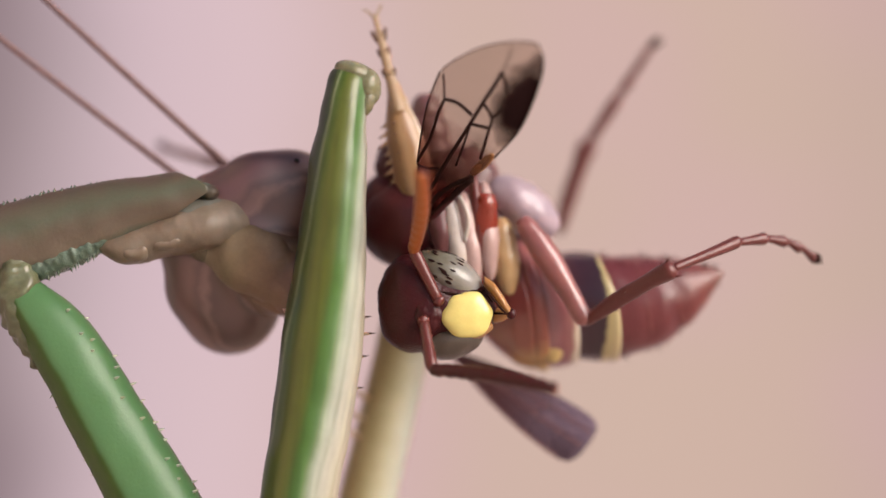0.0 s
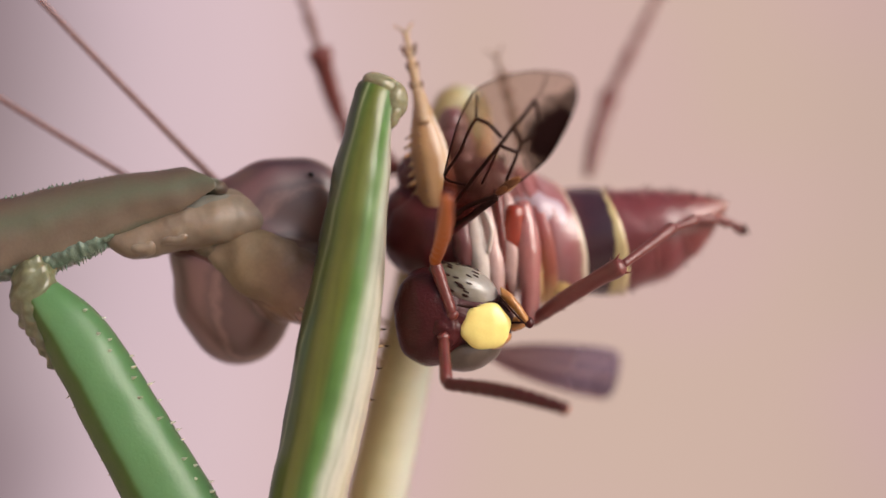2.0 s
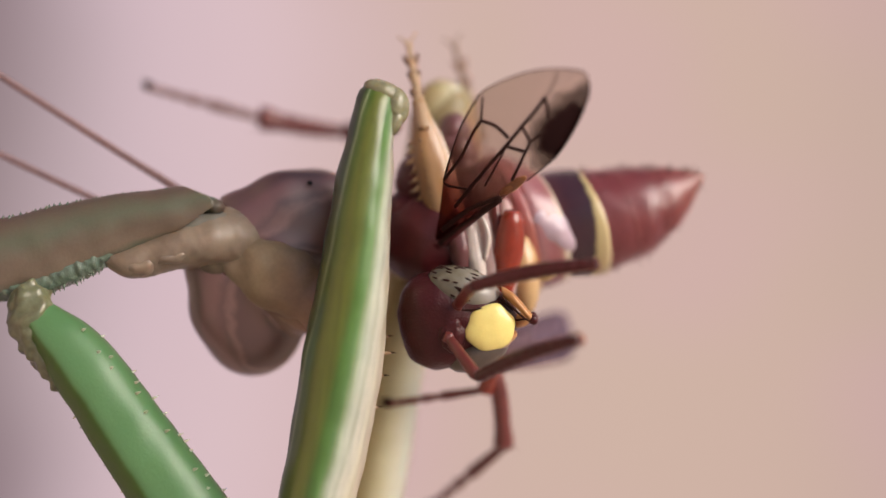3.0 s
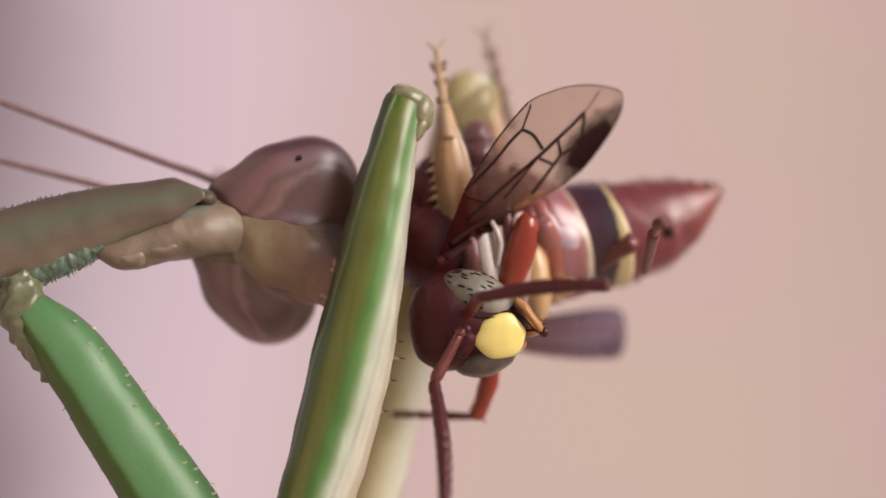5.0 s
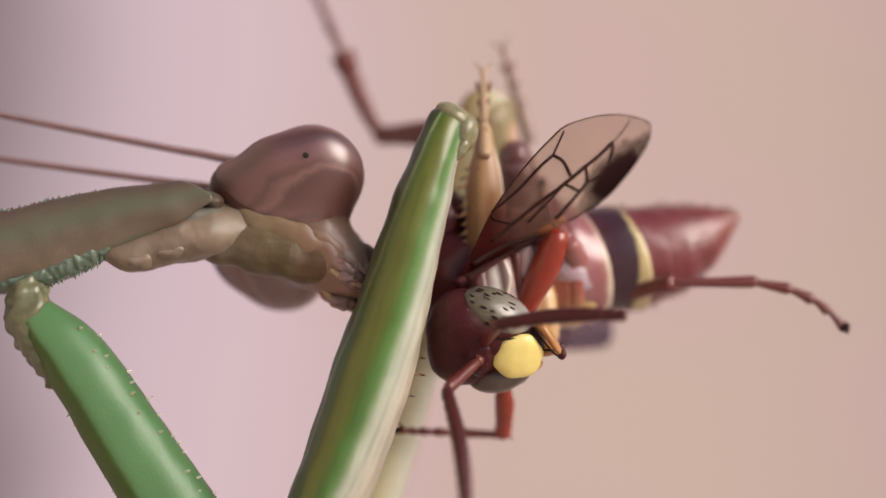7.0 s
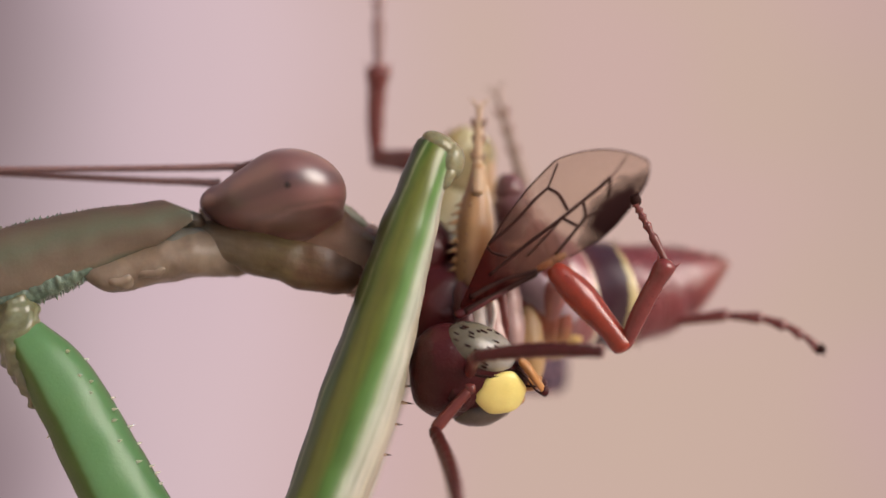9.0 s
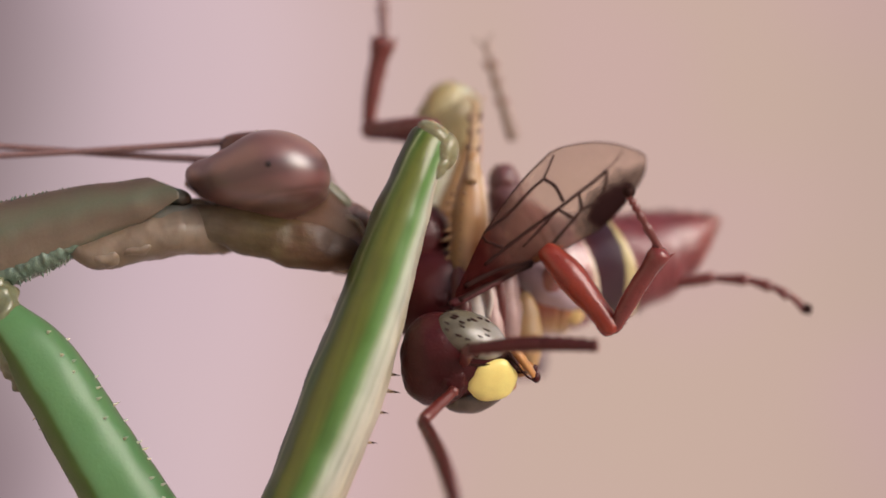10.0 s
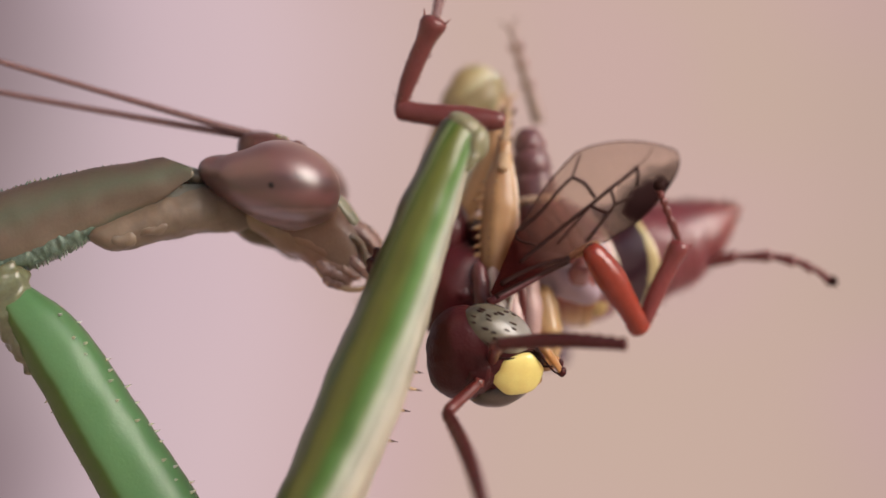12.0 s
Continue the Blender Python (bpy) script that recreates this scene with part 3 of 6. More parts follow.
    part("vertex", egg((-34, 58, 0), (76, 46, 62), (0, 0, -6), lumps=4, lump_size=26), HEADSKIN, h, "brown crown of the head between the eyes")
    for s in (1, -1):
        part("antenna_socket", egg((-6, 98, s * 18), (16, 11, 13), lumps=3, lump_size=8, seg=16, rings=12), HEADSKIN, h)


def mantis_throat_skin():
    K["throat_skin"] = part("throat_skin", tube([(-60, 14, 8, 6, 6), (-20, 10, 5, 20, 20), (40, 4, 0, 32, 35), (110, 0, 0, 39, 45), (175, 0, -2, 39, 49), (225, 2, -6, 36, 47), (270, 6, -10, 30, 40), (305, 10, -10, 18, 26), (322, 14, -8, 5, 6)], sides=44, step=3, lumps=6, lump_size=44, folds=(1.5, 46)), THROAT, mantis, "slack tan throat skin between neck and mouth")


def mantis_antennae():
    for key in ("antenna_a", "antenna_b"):
        bm = bmesh.new()
        pts = [(0, 0, 0, 9.5), (22, 0, 0, 7.5), (60, 0, -1, 7.0)]
        pts += [(x, 0, -0.00002 * x * x, 6.8 - x * 0.003) for x in range(100, 900, 60)]
        K[key] = part("antenna", path_tube(pts, sides=8, step=14), FEELER, mantis, "long thin mauve brown antenna")


def mantis_foreleg():
    rnd = random.Random(8)
    c = K["coxa"] = part("front_coxa", tube([(-40, 0, -14, 20, 22), (0, 0, -12, 34, 38), (45, 0, -4, 46, 51), (110, 0, 2, 54, 60), (200, 0, 2, 56, 64), (330, 0, 1, 58, 70), (480, 0, 1, 58, 75), (640, 0, 0, 54, 74)], sides=40, step=9, lumps=2, lump_size=50, ridge=((0.305, 0.09, 0.045),)),
                         COXA, mantis, "bright green front coxa with tiny pale spines")
    part("coxa_joint", tube([(-70, 8, -6, 26, 24), (-44, 4, -14, 34, 40), (-10, 0, -26, 36, 44), (40, 0, -40, 30, 30), (90, 2, -46, 22, 22), (130, 8, -48, 12, 14)], sides=28, step=4, lumps=9, lump_size=17), JOINT, c, "creased yellowish joint membrane")
    bm = bmesh.new()
    for i in range(26):
        x = 60 + 20 * i + rnd.uniform(-6, 6)
        u = rnd.choice((0.0, 0.02, 0.05, 0.09, 0.12))
        a = 2 * math.pi * u
        w = np.interp(x, [45, 110, 330, 480], [48, 61, 70, 75])
        s = rnd.uniform(7, 15)
        b = Vector((x, -54 * math.sin(a), w * math.cos(a)))
        spike(bm, b, b + Vector((2, -math.sin(a) * s, math.cos(a) * s)), 3.2)
    for i in range(18):
        x = 90 + 26 * i + rnd.uniform(-6, 6)
        w = np.interp(x, [90, 200, 330, 480], [54, 58, 65, 70])
        spike(bm, (x, 0, -w), (x + 2, 0, -w - rnd.uniform(6, 11)), 3.0)
    part("coxa_spine", bm, PALE, c, "tiny pale spines")["kind"] = "stuff"
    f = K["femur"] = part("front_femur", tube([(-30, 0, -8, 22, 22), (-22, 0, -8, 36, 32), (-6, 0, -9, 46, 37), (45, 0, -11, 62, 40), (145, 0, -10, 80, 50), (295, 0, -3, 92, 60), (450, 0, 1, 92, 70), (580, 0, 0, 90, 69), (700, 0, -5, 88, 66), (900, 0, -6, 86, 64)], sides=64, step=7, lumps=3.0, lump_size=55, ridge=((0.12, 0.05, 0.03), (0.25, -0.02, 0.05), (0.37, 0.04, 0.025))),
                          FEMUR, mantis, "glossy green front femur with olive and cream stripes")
    part("knee", egg((-18, -6, -2), (22, 36, 37), (0, 16, 0), lumps=2, lump_size=22), GLASSY, f, "translucent olive knee joint")
    part("knee_lobe", egg((2, -14, 22), (34, 30, 24), (0, -14, 0), lumps=2, lump_size=20), GLASSY, f)
    part("knee_plate", egg((30, -30, 24), (24, 14, 12), (0, 8, 0), lumps=1.5, lump_size=14), GLASSY, f)
    # thorns along the inner edge
    for x, n, y in ((404, 24, 44), (432, 34, 36), (474, 28, 46), (530, 26, 40)):
        bm = bmesh.new()
        spike(bm, (x, y, 52), (x - 6, y + 4, 60 + n), 6.5)
        sp = part("femoral_spine", bm, TARSUS, f, "straw coloured spine")
        bm = bmesh.new()
        spike(bm, (x - 4, y + 2, 56 + n * 0.62), (x - 7, y + 4.4, 64 + n), 2.6)
        part("spine_tip", bm, TIP, sp, "dark tip")
    t = K["tibia"] = part("front_tibia", tube([(-40, 0, 0, 9, 11), (-6, 0, 0, 18, 18), (50, 0, 0, 27, 32), (120, 0, 2, 29, 36), (190, 0, 3, 27, 34), (240, 0, 4, 22, 27), (275, 0, 4, 14, 16), (300, 0, 2, 6, 7)], sides=28, step=8, lumps=2, lump_size=30), TIBIA, mantis, "amber front tibia with black-tipped spines")
    part("tibia_edge", path_tube([(0, -6, 15, 4), (50, -10, 25, 6), (120, -10, 29, 7), (190, -8, 26, 5)], sides=8, step=8), CREAM, t, "pale outer edge")
    for i in range(11):
        x = 28 + 17 * i
        w = np.interp(x, [0, 60, 130, 220], [18, 30, 31, 25])
        bm = bmesh.new()
        spike(bm, (x, -4, -w + 6), (x + 10, -8, -w - 13 - 4 * (i % 3)), 6.5)
        s = part("tibial_spine", bm, TIBIA, t)
        bm = bmesh.new()
        spike(bm, (x + 6.5, -8, -w - 8 - 3 * (i % 3)), (x + 10.6, -8.5, -w - 16 - 4 * (i % 3)), 2.4)
        part("spine_tip", bm, LOBE, s, "dark tip")
        bm = bmesh.new()
        egg((x + 6 + 3 * (i % 2), -22, -w * 0.52), (3.4, 5, 2.2), bm=bm, seg=8, rings=6)
        part("spine_base", bm, LOBE, t)
    tarsus_of("tarsus", (TARSUS, LOBE), "straw coloured front foot with brown lobes and claws", "front_tarsus")


def tarsus_of(key, mats, label, name):
    rows = [(-16, 0, 0, 9, 10), (0, 0, 0, 11, 12), (52, 0, 0, 9, 10), (58, 0, 0, 11, 13), (64, 0, 0, 8, 9), (92, 0, 0, 8, 9), (98, 0, 0, 10, 12), (104, 0, 0, 7, 7), (124, 0, 0, 7, 8), (130, 0, 0, 8, 9), (150, 0, 0, 4.5, 5), (172, 0, 0, 5, 5.5), (178, 0, 0, 3, 3)]
    f = K[key] = part(name, tube(rows, sides=14, step=4), mats[0], mantis, label)
    for x, z, n in ((60, 9, 10), (100, 8, 9), (134, 10, 14), (134, -10, 14), (100, -8, 9), (58, -9, 9)):
        part("tarsal_lobe", egg((x + 2, -3, z), (n, 5, 4.2), (0, 14 if z < 0 else -14, 0), seg=12, rings=8), mats[1], f, "brown pad lobe")
    for s in (1, -1):
        part("claw", path_tube([(174, 0, 2 * s, 3), (184, 0, 8 * s, 2.4), (192, -2, 16 * s, 1.4), (194, -3, 20 * s, 0.5)], sides=6, step=3), mats[0], f)
    return f


def mantis_far_leg():
    f = K["far_femur"] = part("front_femur", tube([(-6, 0, 0, 20, 20), (14, 0, 0, 40, 44), (60, 0, 0, 50, 54), (160, 0, 0, 52, 54), (420, 0, 0, 56, 52), (800, 0, 0, 56, 56), (1000, 0, 0, 56, 56)], sides=28, step=14, lumps=2, lump_size=60), FARLEG, mantis, "yellowish far front femur with a pale edge")
    part("knee", egg((78, 0, 6), (86, 54, 62), (0, 6, 0), lumps=7, lump_size=36), OLIVE, f, "olive rounded knee")
    part("front_tibia", tube([(40, -10, 40, 24, 20), (120, -14, 62, 24, 24), (240, -20, 60, 24, 26), (330, -24, 50, 14, 16)], sides=18, step=10), TIBIA, f, "amber tibia folded along the femur")
    for x, z, e in ((470, -50, -84), (510, -50, -86), (545, -50, -80)):
        bm = bmesh.new()
        spike(bm, (x, -40, z * 0.8), (x - 14, -56, e), 6)
        part("femoral_spine", bm, TARSUS if z < 0 else TIP, f)
    tarsus_of("far_tarsus", (GREYFOOT, MOUTH), "spotted far front foot", "front_tarsus")


mantis_prothorax()
mantis_head()
mantis_throat_skin()
mantis_antennae()
mantis_foreleg()
mantis_far_leg()

# ---- the wasp ----
wasp = tagged(new("wasp"), "red brown wasp with yellow face held in the mantis's forelegs", "wasp")


def wasp_head():
    balls = [(-80, 34, 20, 76, 62, 80), (-30, 30, 18, 66, 50, 66), (-92, 30, 60, 50, 48, 44), (-96, 30, -20, 48, 46, 42), (10, 30, 6, 44, 40, 46)]
    h = K["wasp_head"] = part("head", blob((-60, 34, 20), balls, 3.0, lumps=3, lump_size=22), RED, wasp, "dark red head with a yellow face")
    part("eye", egg((-34, 24, 72), (68, 50, 37), (0, 26, 0), seg=36, rings=20), GREYEYE, h, "grey oval eye with dark spots")
    part("eye", egg((-26, 22, -44), (58, 44, 33), (0, -14, 0), seg=36, rings=20, lumps=2, lump_size=18), SHADEDEYE, h, "olive grey eye, darkened to look shaded")
    rnd = random.Random(5)
    m = Euler((0, radians(26), 0)).to_matrix()
    for i in range(24):
        a, c = rnd.uniform(-0.85, 0.2), rnd.uniform(-0.35, 1.9)
        w = math.sqrt(1 - a * a)
        v = Vector((a, -w * math.cos(c), w * math.sin(c)))
        p = m @ Vector((v.x * 68, v.y * 50, v.z * 37)) + Vector((-34, 24, 72))
        part("eye_fleck", egg(p, (rnd.uniform(4, 10), 1.8, rnd.uniform(1.5, 3.0)), (-math.degrees(math.atan2(v.z / 37, -v.y / 50)), 26 + rnd.uniform(-8, 8), 0), seg=10, rings=6), TIP, h, "dark fleck")
    part("eye_edge", path_tube([(-92, 6, 66, 1.6), (-66, -18, 50, 2.2), (-30, -22, 40, 2.4), (14, -14, 38, 2.2), (34, 4, 46, 1.6)], sides=6, step=6), TIP, h)

    def shield(v):
        a = math.atan2(v.z, v.x)
        f = 1 + 0.03 * math.cos(6 * a + 0.4) - 0.02 * math.cos(3 * a)
        return Vector((v.x * f, math.copysign(abs(v.y) ** 0.8, v.y), v.z * f))
    part("clypeus", egg((2, -14, 2), (45, 16, 41), (0, -10, 10), shape=shield, seg=48, rings=28, lumps=1, lump_size=14), YELLOW, h, "domed lemon yellow face plate")
    part("clypeus_rim", path_tube([(-44, -6, 4, 1.6), (-34, -8, 30, 2), (-4, -9, 43, 2.2), (30, -5, 41, 2), (46, 0, 24, 1.6)], sides=6, step=6), TIP, h)
    part("labrum", egg((20, 6, -28), (30, 22, 12), (0, -24, 0), lumps=2, lump_size=10), MANDIBLE, h)
    for y, flip in ((-2, 1), (26, -1)):
        rows = [(32, y + 4, 30 + 30 * flip, 10, 9), (50, y - 4, 22 + 22 * flip, 14, 13), (66, y - 6, 12 + 10 * flip, 13, 12), (77, y - 6, 6, 9, 9), (82, y - 6, 2, 4, 4)]
        m = part("mandible", tube(rows, sides=14, step=4, lumps=1.5, lump_size=8), MANDIBLE, h, "ochre mandible")
        part("mandible_tip", egg((79, y - 9, 4), (9, 8, 9), lumps=2, lump_size=5, seg=12, rings=8), RED, m, "dark toothed tip")
        part("mandible_line", path_tube([(30, y - 8, 28 + 24 * flip, 1.6), (46, y - 18, 18 + 14 * flip, 2), (62, y - 19, 8 + 4 * flip, 2), (74, y - 15, 2, 1.6)], sides=6, step=5), TIP, m)
    part("forehead", egg((-66, -16, 6), (28, 18, 38), lumps=5, lump_size=12), RED, h)
    part("brow", egg((-48, -12, 30), (16, 10, 14), lumps=3, lump_size=8), REDBROWN, h)


def wasp_antennae():
    for key, n, f in (("scape_a", 92, 238), ("scape_b", 95, 222)):
        K[key] = part("antenna_scape", tube([(-3, 0, 0, 6, 6), (6, 0, 0, 9, 9), (n * 0.5, 0, 0, 10, 10), (n - 10, 0, 0, 11, 11), (n + 1, 0, 0, 7, 7)], sides=14, step=5), REDBROWN, wasp, "red first joint of the antenna")
        part("antenna_socket", egg((-3, 0, 0), (9, 10, 10), lumps=3, lump_size=6, seg=14, rings=10), REDBROWN, K[key])
        rows = [(-2, 0, 0, 6, 6)]
        for i in range(11):
            a, b = f * i / 11, f * (i + 1) / 11
            w = 10.5 + 3 * math.sin(math.pi * (i + 0.5) / 11)
            z = 7 * math.sin(math.pi * (i + 0.5) / 11)
            rows += [(a + 2, 0, z, w - 0.7, w - 0.7), (b - 3, 0, z, w + 0.4, w + 0.4)]
        rows += [(f, 0, 0, 4, 4)]
        key2 = key.replace("scape", "flagellum")
        K[key2] = part("antenna_flagellum", tube(rows, sides=14, step=4), FEELRED, wasp, "brick red segmented antenna")


def wasp_thorax():
    t = K["thorax"] = part("thorax", egg((-10, 0, 6), (104, 80, 92), lumps=6, lump_size=34, seg=40, rings=26), MAROON, wasp, "dark red thorax with cream plates")
    part("pronotum", egg((-58, 4, 44), (54, 52, 60), (0, 20, 0), lumps=3, lump_size=24), MAROON, t)
    part("side_plate", egg((34, -72, 0), (20, 22, 62), (0, -8, 0), lumps=4, lump_size=16), MAUVE, t, "mauve side plate")
    part("side_plate", egg((64, -70, -24), (20, 22, 76), (0, -10, 0), lumps=2, lump_size=26), WHITISH, t, "glossy whitish side plate")
    part("side_plate", egg((88, -64, -26), (21, 24, 88), (0, -8, 0), lumps=4, lump_size=26), PINKISH, t, "pale pink side plate")
    part("side_plate", egg((104, -62, 10), (14, 22, 84), (0, -6, 0), lumps=3, lump_size=20), REDBROWN, t)
    part("side_plate", egg((120, -58, -10), (21, 26, 90), (0, -4, 0), lumps=4, lump_size=26), PINKISH, t, "pale pink side plate")
    part("side_plate", egg((50, 14, 104), (46, 34, 36), (0, 20, 0), lumps=5, lump_size=20), MAROON, t)
    part("pale_ridge", path_tube([(70, -84, 52, 4), (80, -95, 32, 5), (86, -97, 8, 5), (80, -90, -30, 4)], sides=8, step=6), WHITISH, t, "pale ridge")
    part("cream_plate", egg((154, -32, -56), (26, 28, 72), (0, -6, 0), lumps=3, lump_size=24), OCHREPLATE, t, "ochre hind plate")
    part("midback", egg((78, 34, 84), (80, 46, 62), (0, 30, 0), lumps=7, lump_size=30), MAUVE, t, "dull mauve red back plate")
    part("shoulder", egg((-36, 6, 112), (48, 52, 62), (0, 12, 0), lumps=7, lump_size=22), MAROON, t)
    part("tegula", egg((-4, -70, 2), (24, 12, 15), lumps=2, lump_size=10), MAROON, t, "dark red wing hinge")
    part("hind_coxa", egg((188, 16, 36), (80, 52, 44), (0, 36, 0), lumps=5, lump_size=30), LAVENDER, t, "pale glossy hip joint")
    p = K["propodeum"] = part("middle_coxa", tube([(-40, 0, 4, 14, 14), (-24, 0, 4, 28, 26), (-4, 0, 4, 32, 31), (4, 0, 4, 29, 28), (12, 0, 4, 34, 34), (40, 0, 6, 37, 37), (48, 0, 6, 33, 33), (58, 0, 6, 38, 38), (120, 0, 0, 46, 46), (170, 0, -10, 40, 40)], sides=22, step=5, lumps=4, lump_size=20), LILAC, wasp, "ringed purplish hip joints")
    part("pale_ring", tube([(88, -3, 5, 44, 44), (94, -4, 5, 48, 48), (102, -3, 4, 46, 46)], sides=22, step=4), CREAM, p)


def torn_edge():
    K["torn"] = part("torn_flesh", egg((0, 0, 0), (20, 20, 27), lumps=12, lump_size=11), RED, wasp, "dark torn flesh where the mantis feeds")


def wing_mesh(outline, thick=0.8):
    q = spline([(a, 0, b) for a, b in outline + outline[:1]], 9)[:-1]
    bm = bmesh.new()
    uvl = bm.loops.layers.uv.new("UVMap")
    n = len(q)
    sides = []
    for y in (-thick, thick):
        sides.append([bm.verts.new((p[0], y + 5 * math.sin(p[0] / 60) + 0.06 * p[2], p[2])) for p in q])
    bm.faces.new(sides[0])
    bm.faces.new(sides[1][::-1])
    for i in range(n):
        bm.faces.new((sides[0][i], sides[1][i], sides[1][(i + 1) % n], sides[0][(i + 1) % n]))
    bmesh.ops.triangulate(bm, faces=[f for f in bm.faces if len(f.verts) > 4])
    for f in bm.faces:
        for lp in f.loops:
            lp[uvl].uv = (lp.vert.co.x / 430, (lp.vert.co.z + 54) / 192)
    return bm


def vein(bm, pts, r):
    return path_tube([(x, 5 * math.sin(x / 60) + 0.06 * z - 1.5, z, r) for x, z in pts], sides=6, step=8, bm=bm)


def wasp_wings():
    lead = [(0, -5), (60, -8), (150, -23), (219, -33), (295, -39), (364, -27), (413, -10), (433, 4), (442, 18), (439, 32), (408, 68), (368, 98), (318, 121), (286, 128), (223, 116), (163, 96), (106, 73), (62, 48), (24, 26), (0, 12)]
    w = K["wing"] = part("forewing", wing_mesh(lead), WING, wasp, "smoky translucent wing with a dark cloud at the tip")
    veins = [([(0, 0), (75, -11), (150, -23)], 6.0),
             ([(24, 14), (94, 3), (154, -20)], 5.0),
             ([(219, -33), (295, -39), (364, -27), (413, -10), (433, 4)], 1.5),
             ([(433, 4), (442, 18), (439, 32), (408, 68), (368, 98), (318, 121), (286, 128)], 1.0),
             ([(286, 128), (223, 116), (163, 96), (106, 73)], 1.6),
             ([(104, 72), (166, 78), (219, 91), (250, 95)], 2.8),
             ([(250, 95), (271, 109), (289, 121)], 1.8),
             ([(250, 95), (261, 73), (260, 41)], 3.2),
             ([(76, 25), (162, 31), (246, 35), (294, 38), (330, 39), (363, 42)], 3.4),
             ([(363, 42), (383, 45), (411, 54)], 1.0),
             ([(244, 34), (252, 20), (261, 4)], 3.0),
             ([(261, 4), (227, -6), (198, -14)], 2.8),
             ([(294, 38), (288, 24), (281, 10), (261, 4)], 2.8),
             ([(281, 10), (297, 7), (317, 3)], 2.4),
             ([(362, 41), (351, 27), (337, 14)], 2.6),
             ([(244, 34), (198, 23), (152, 13)], 2.0),
             ([(102, 71), (101, 59), (122, 32)], 2.4)]
    for pts, r in veins:
        part("vein", vein(bmesh.new(), pts, r), TIP, w)
    part("wing_stigma", egg((186, 3, -23), (33, 3.5, 9), (0, 9, 0), seg=16, rings=10), MANDIBLE, w, "amber spot on the front edge")
    part("wing_root", tube([(-16, 6, 0, 8, 7), (0, 4, -2, 10, 9), (50, 2, -9, 6, 7), (120, 2, -20, 3, 4)], sides=12, step=6), MAROON, w, "red brown wing root")
    far = [(0, -6), (100, -34), (200, -48), (280, -50), (306, -34), (312, 14), (300, 46), (240, 48), (120, 32), (30, 10)]
    K["far_wing"] = part("forewing", wing_mesh(far, 1.2), FARWING, wasp, "violet grey folded far wing")
    for pts, r in (([(0, 0), (100, -4), (200, -8), (300, -6)], 2.6), ([(20, 4), (120, 14), (230, 22), (300, 26)], 2.0), ([(0, -6), (100, -33), (200, -47), (280, -49)], 3.0), ([(180, -7), (200, 8), (206, 20)], 1.8)):
        part("vein", vein(bmesh.new(), pts, r), LILAC, K["far_wing"])


def wasp_abdomen():
    full = [(-60, 0, 30, 40), (-40, 0, 30, 75), (0, 0, 32, 118), (40, 0, 28, 137), (70, 0, 20, 130), (110, 0, 2, 107), (190, 0, -16, 101), (280, 0, -22, 86), (350, 0, -14, 56), (395, 0, -2, 22), (416, 0, 4, 2)]
    xs = [r[0] for r in full]

    def ring(x, grow):
        z = float(np.interp(x, xs, [r[2] for r in full]))
        h = float(np.interp(x, xs, [r[3] for r in full])) + grow
        return (x, 0, z, h * 0.86, h)
    def bowed(bm):
        """The rings bulge towards the tip on both flanks."""
        for v in bm.verts:
            r = ring(min(max(v.co.x, -60), 416), 0)
            v.co.x += 24 * max(0.0, 1 - ((v.co.z - r[2]) / (r[4] + 8)) ** 2) * float(np.interp(v.co.x, [-60, 20, 190, 330], [0, 1, 1, 0]))
        return bm
    core = tube([ring(x, -2) for x in (175, 200, 240, 280, 315, 350, 378, 398, 410, 416)], sides=40, step=7, lumps=2.5, lump_size=30)
    a = K["abdomen"] = part("abdomen", bowed(core), CONE, wasp, "maroon banded abdomen tapering to a point")
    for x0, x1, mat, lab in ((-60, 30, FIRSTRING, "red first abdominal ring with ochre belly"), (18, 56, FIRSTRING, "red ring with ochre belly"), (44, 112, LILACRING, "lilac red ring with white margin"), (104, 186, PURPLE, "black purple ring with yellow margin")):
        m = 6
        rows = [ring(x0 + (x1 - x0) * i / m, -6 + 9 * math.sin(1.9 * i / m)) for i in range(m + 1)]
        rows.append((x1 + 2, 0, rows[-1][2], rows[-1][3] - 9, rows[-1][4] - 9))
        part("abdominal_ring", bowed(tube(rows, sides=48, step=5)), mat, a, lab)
    part("yellow_patch", egg((76, -66, -62), (24, 16, 34), (0, 8, 0), lumps=1, lump_size=14), OCHRE, a, "ochre yellow patch")
    for x in (250, 318, 368):
        r = ring(x, 0.2)
        part("ring_edge", bowed(tube([(x - 14, 0, r[2], r[3] - 4, r[4] - 4), (x, 0, r[2], r[3] - 0.9, r[4] - 0.9), (x + 2, 0, r[2], r[3] - 4, r[4] - 4)], sides=36, step=3)), CONE, a)

    rnd = random.Random(11)
    bm = bmesh.new()
    for i in range(110):
        x = rnd.uniform(150, 405)
        r = ring(x, 0)
        u = rnd.uniform(-0.7, 0.7) if i % 4 else rnd.uniform(2.2, 4.0)
        n = Vector((0, -math.sin(u), math.cos(u)))
        p = Vector((x, -r[3] * math.sin(u), r[2] + r[4] * math.cos(u)))
        spike(bm, p - n * 2, p + n * rnd.uniform(4, 9) + Vector((5, 0, 0)), 1.1)
    part("bristle", bm, TIP, a, "fine dark bristles")["kind"] = "stuff"


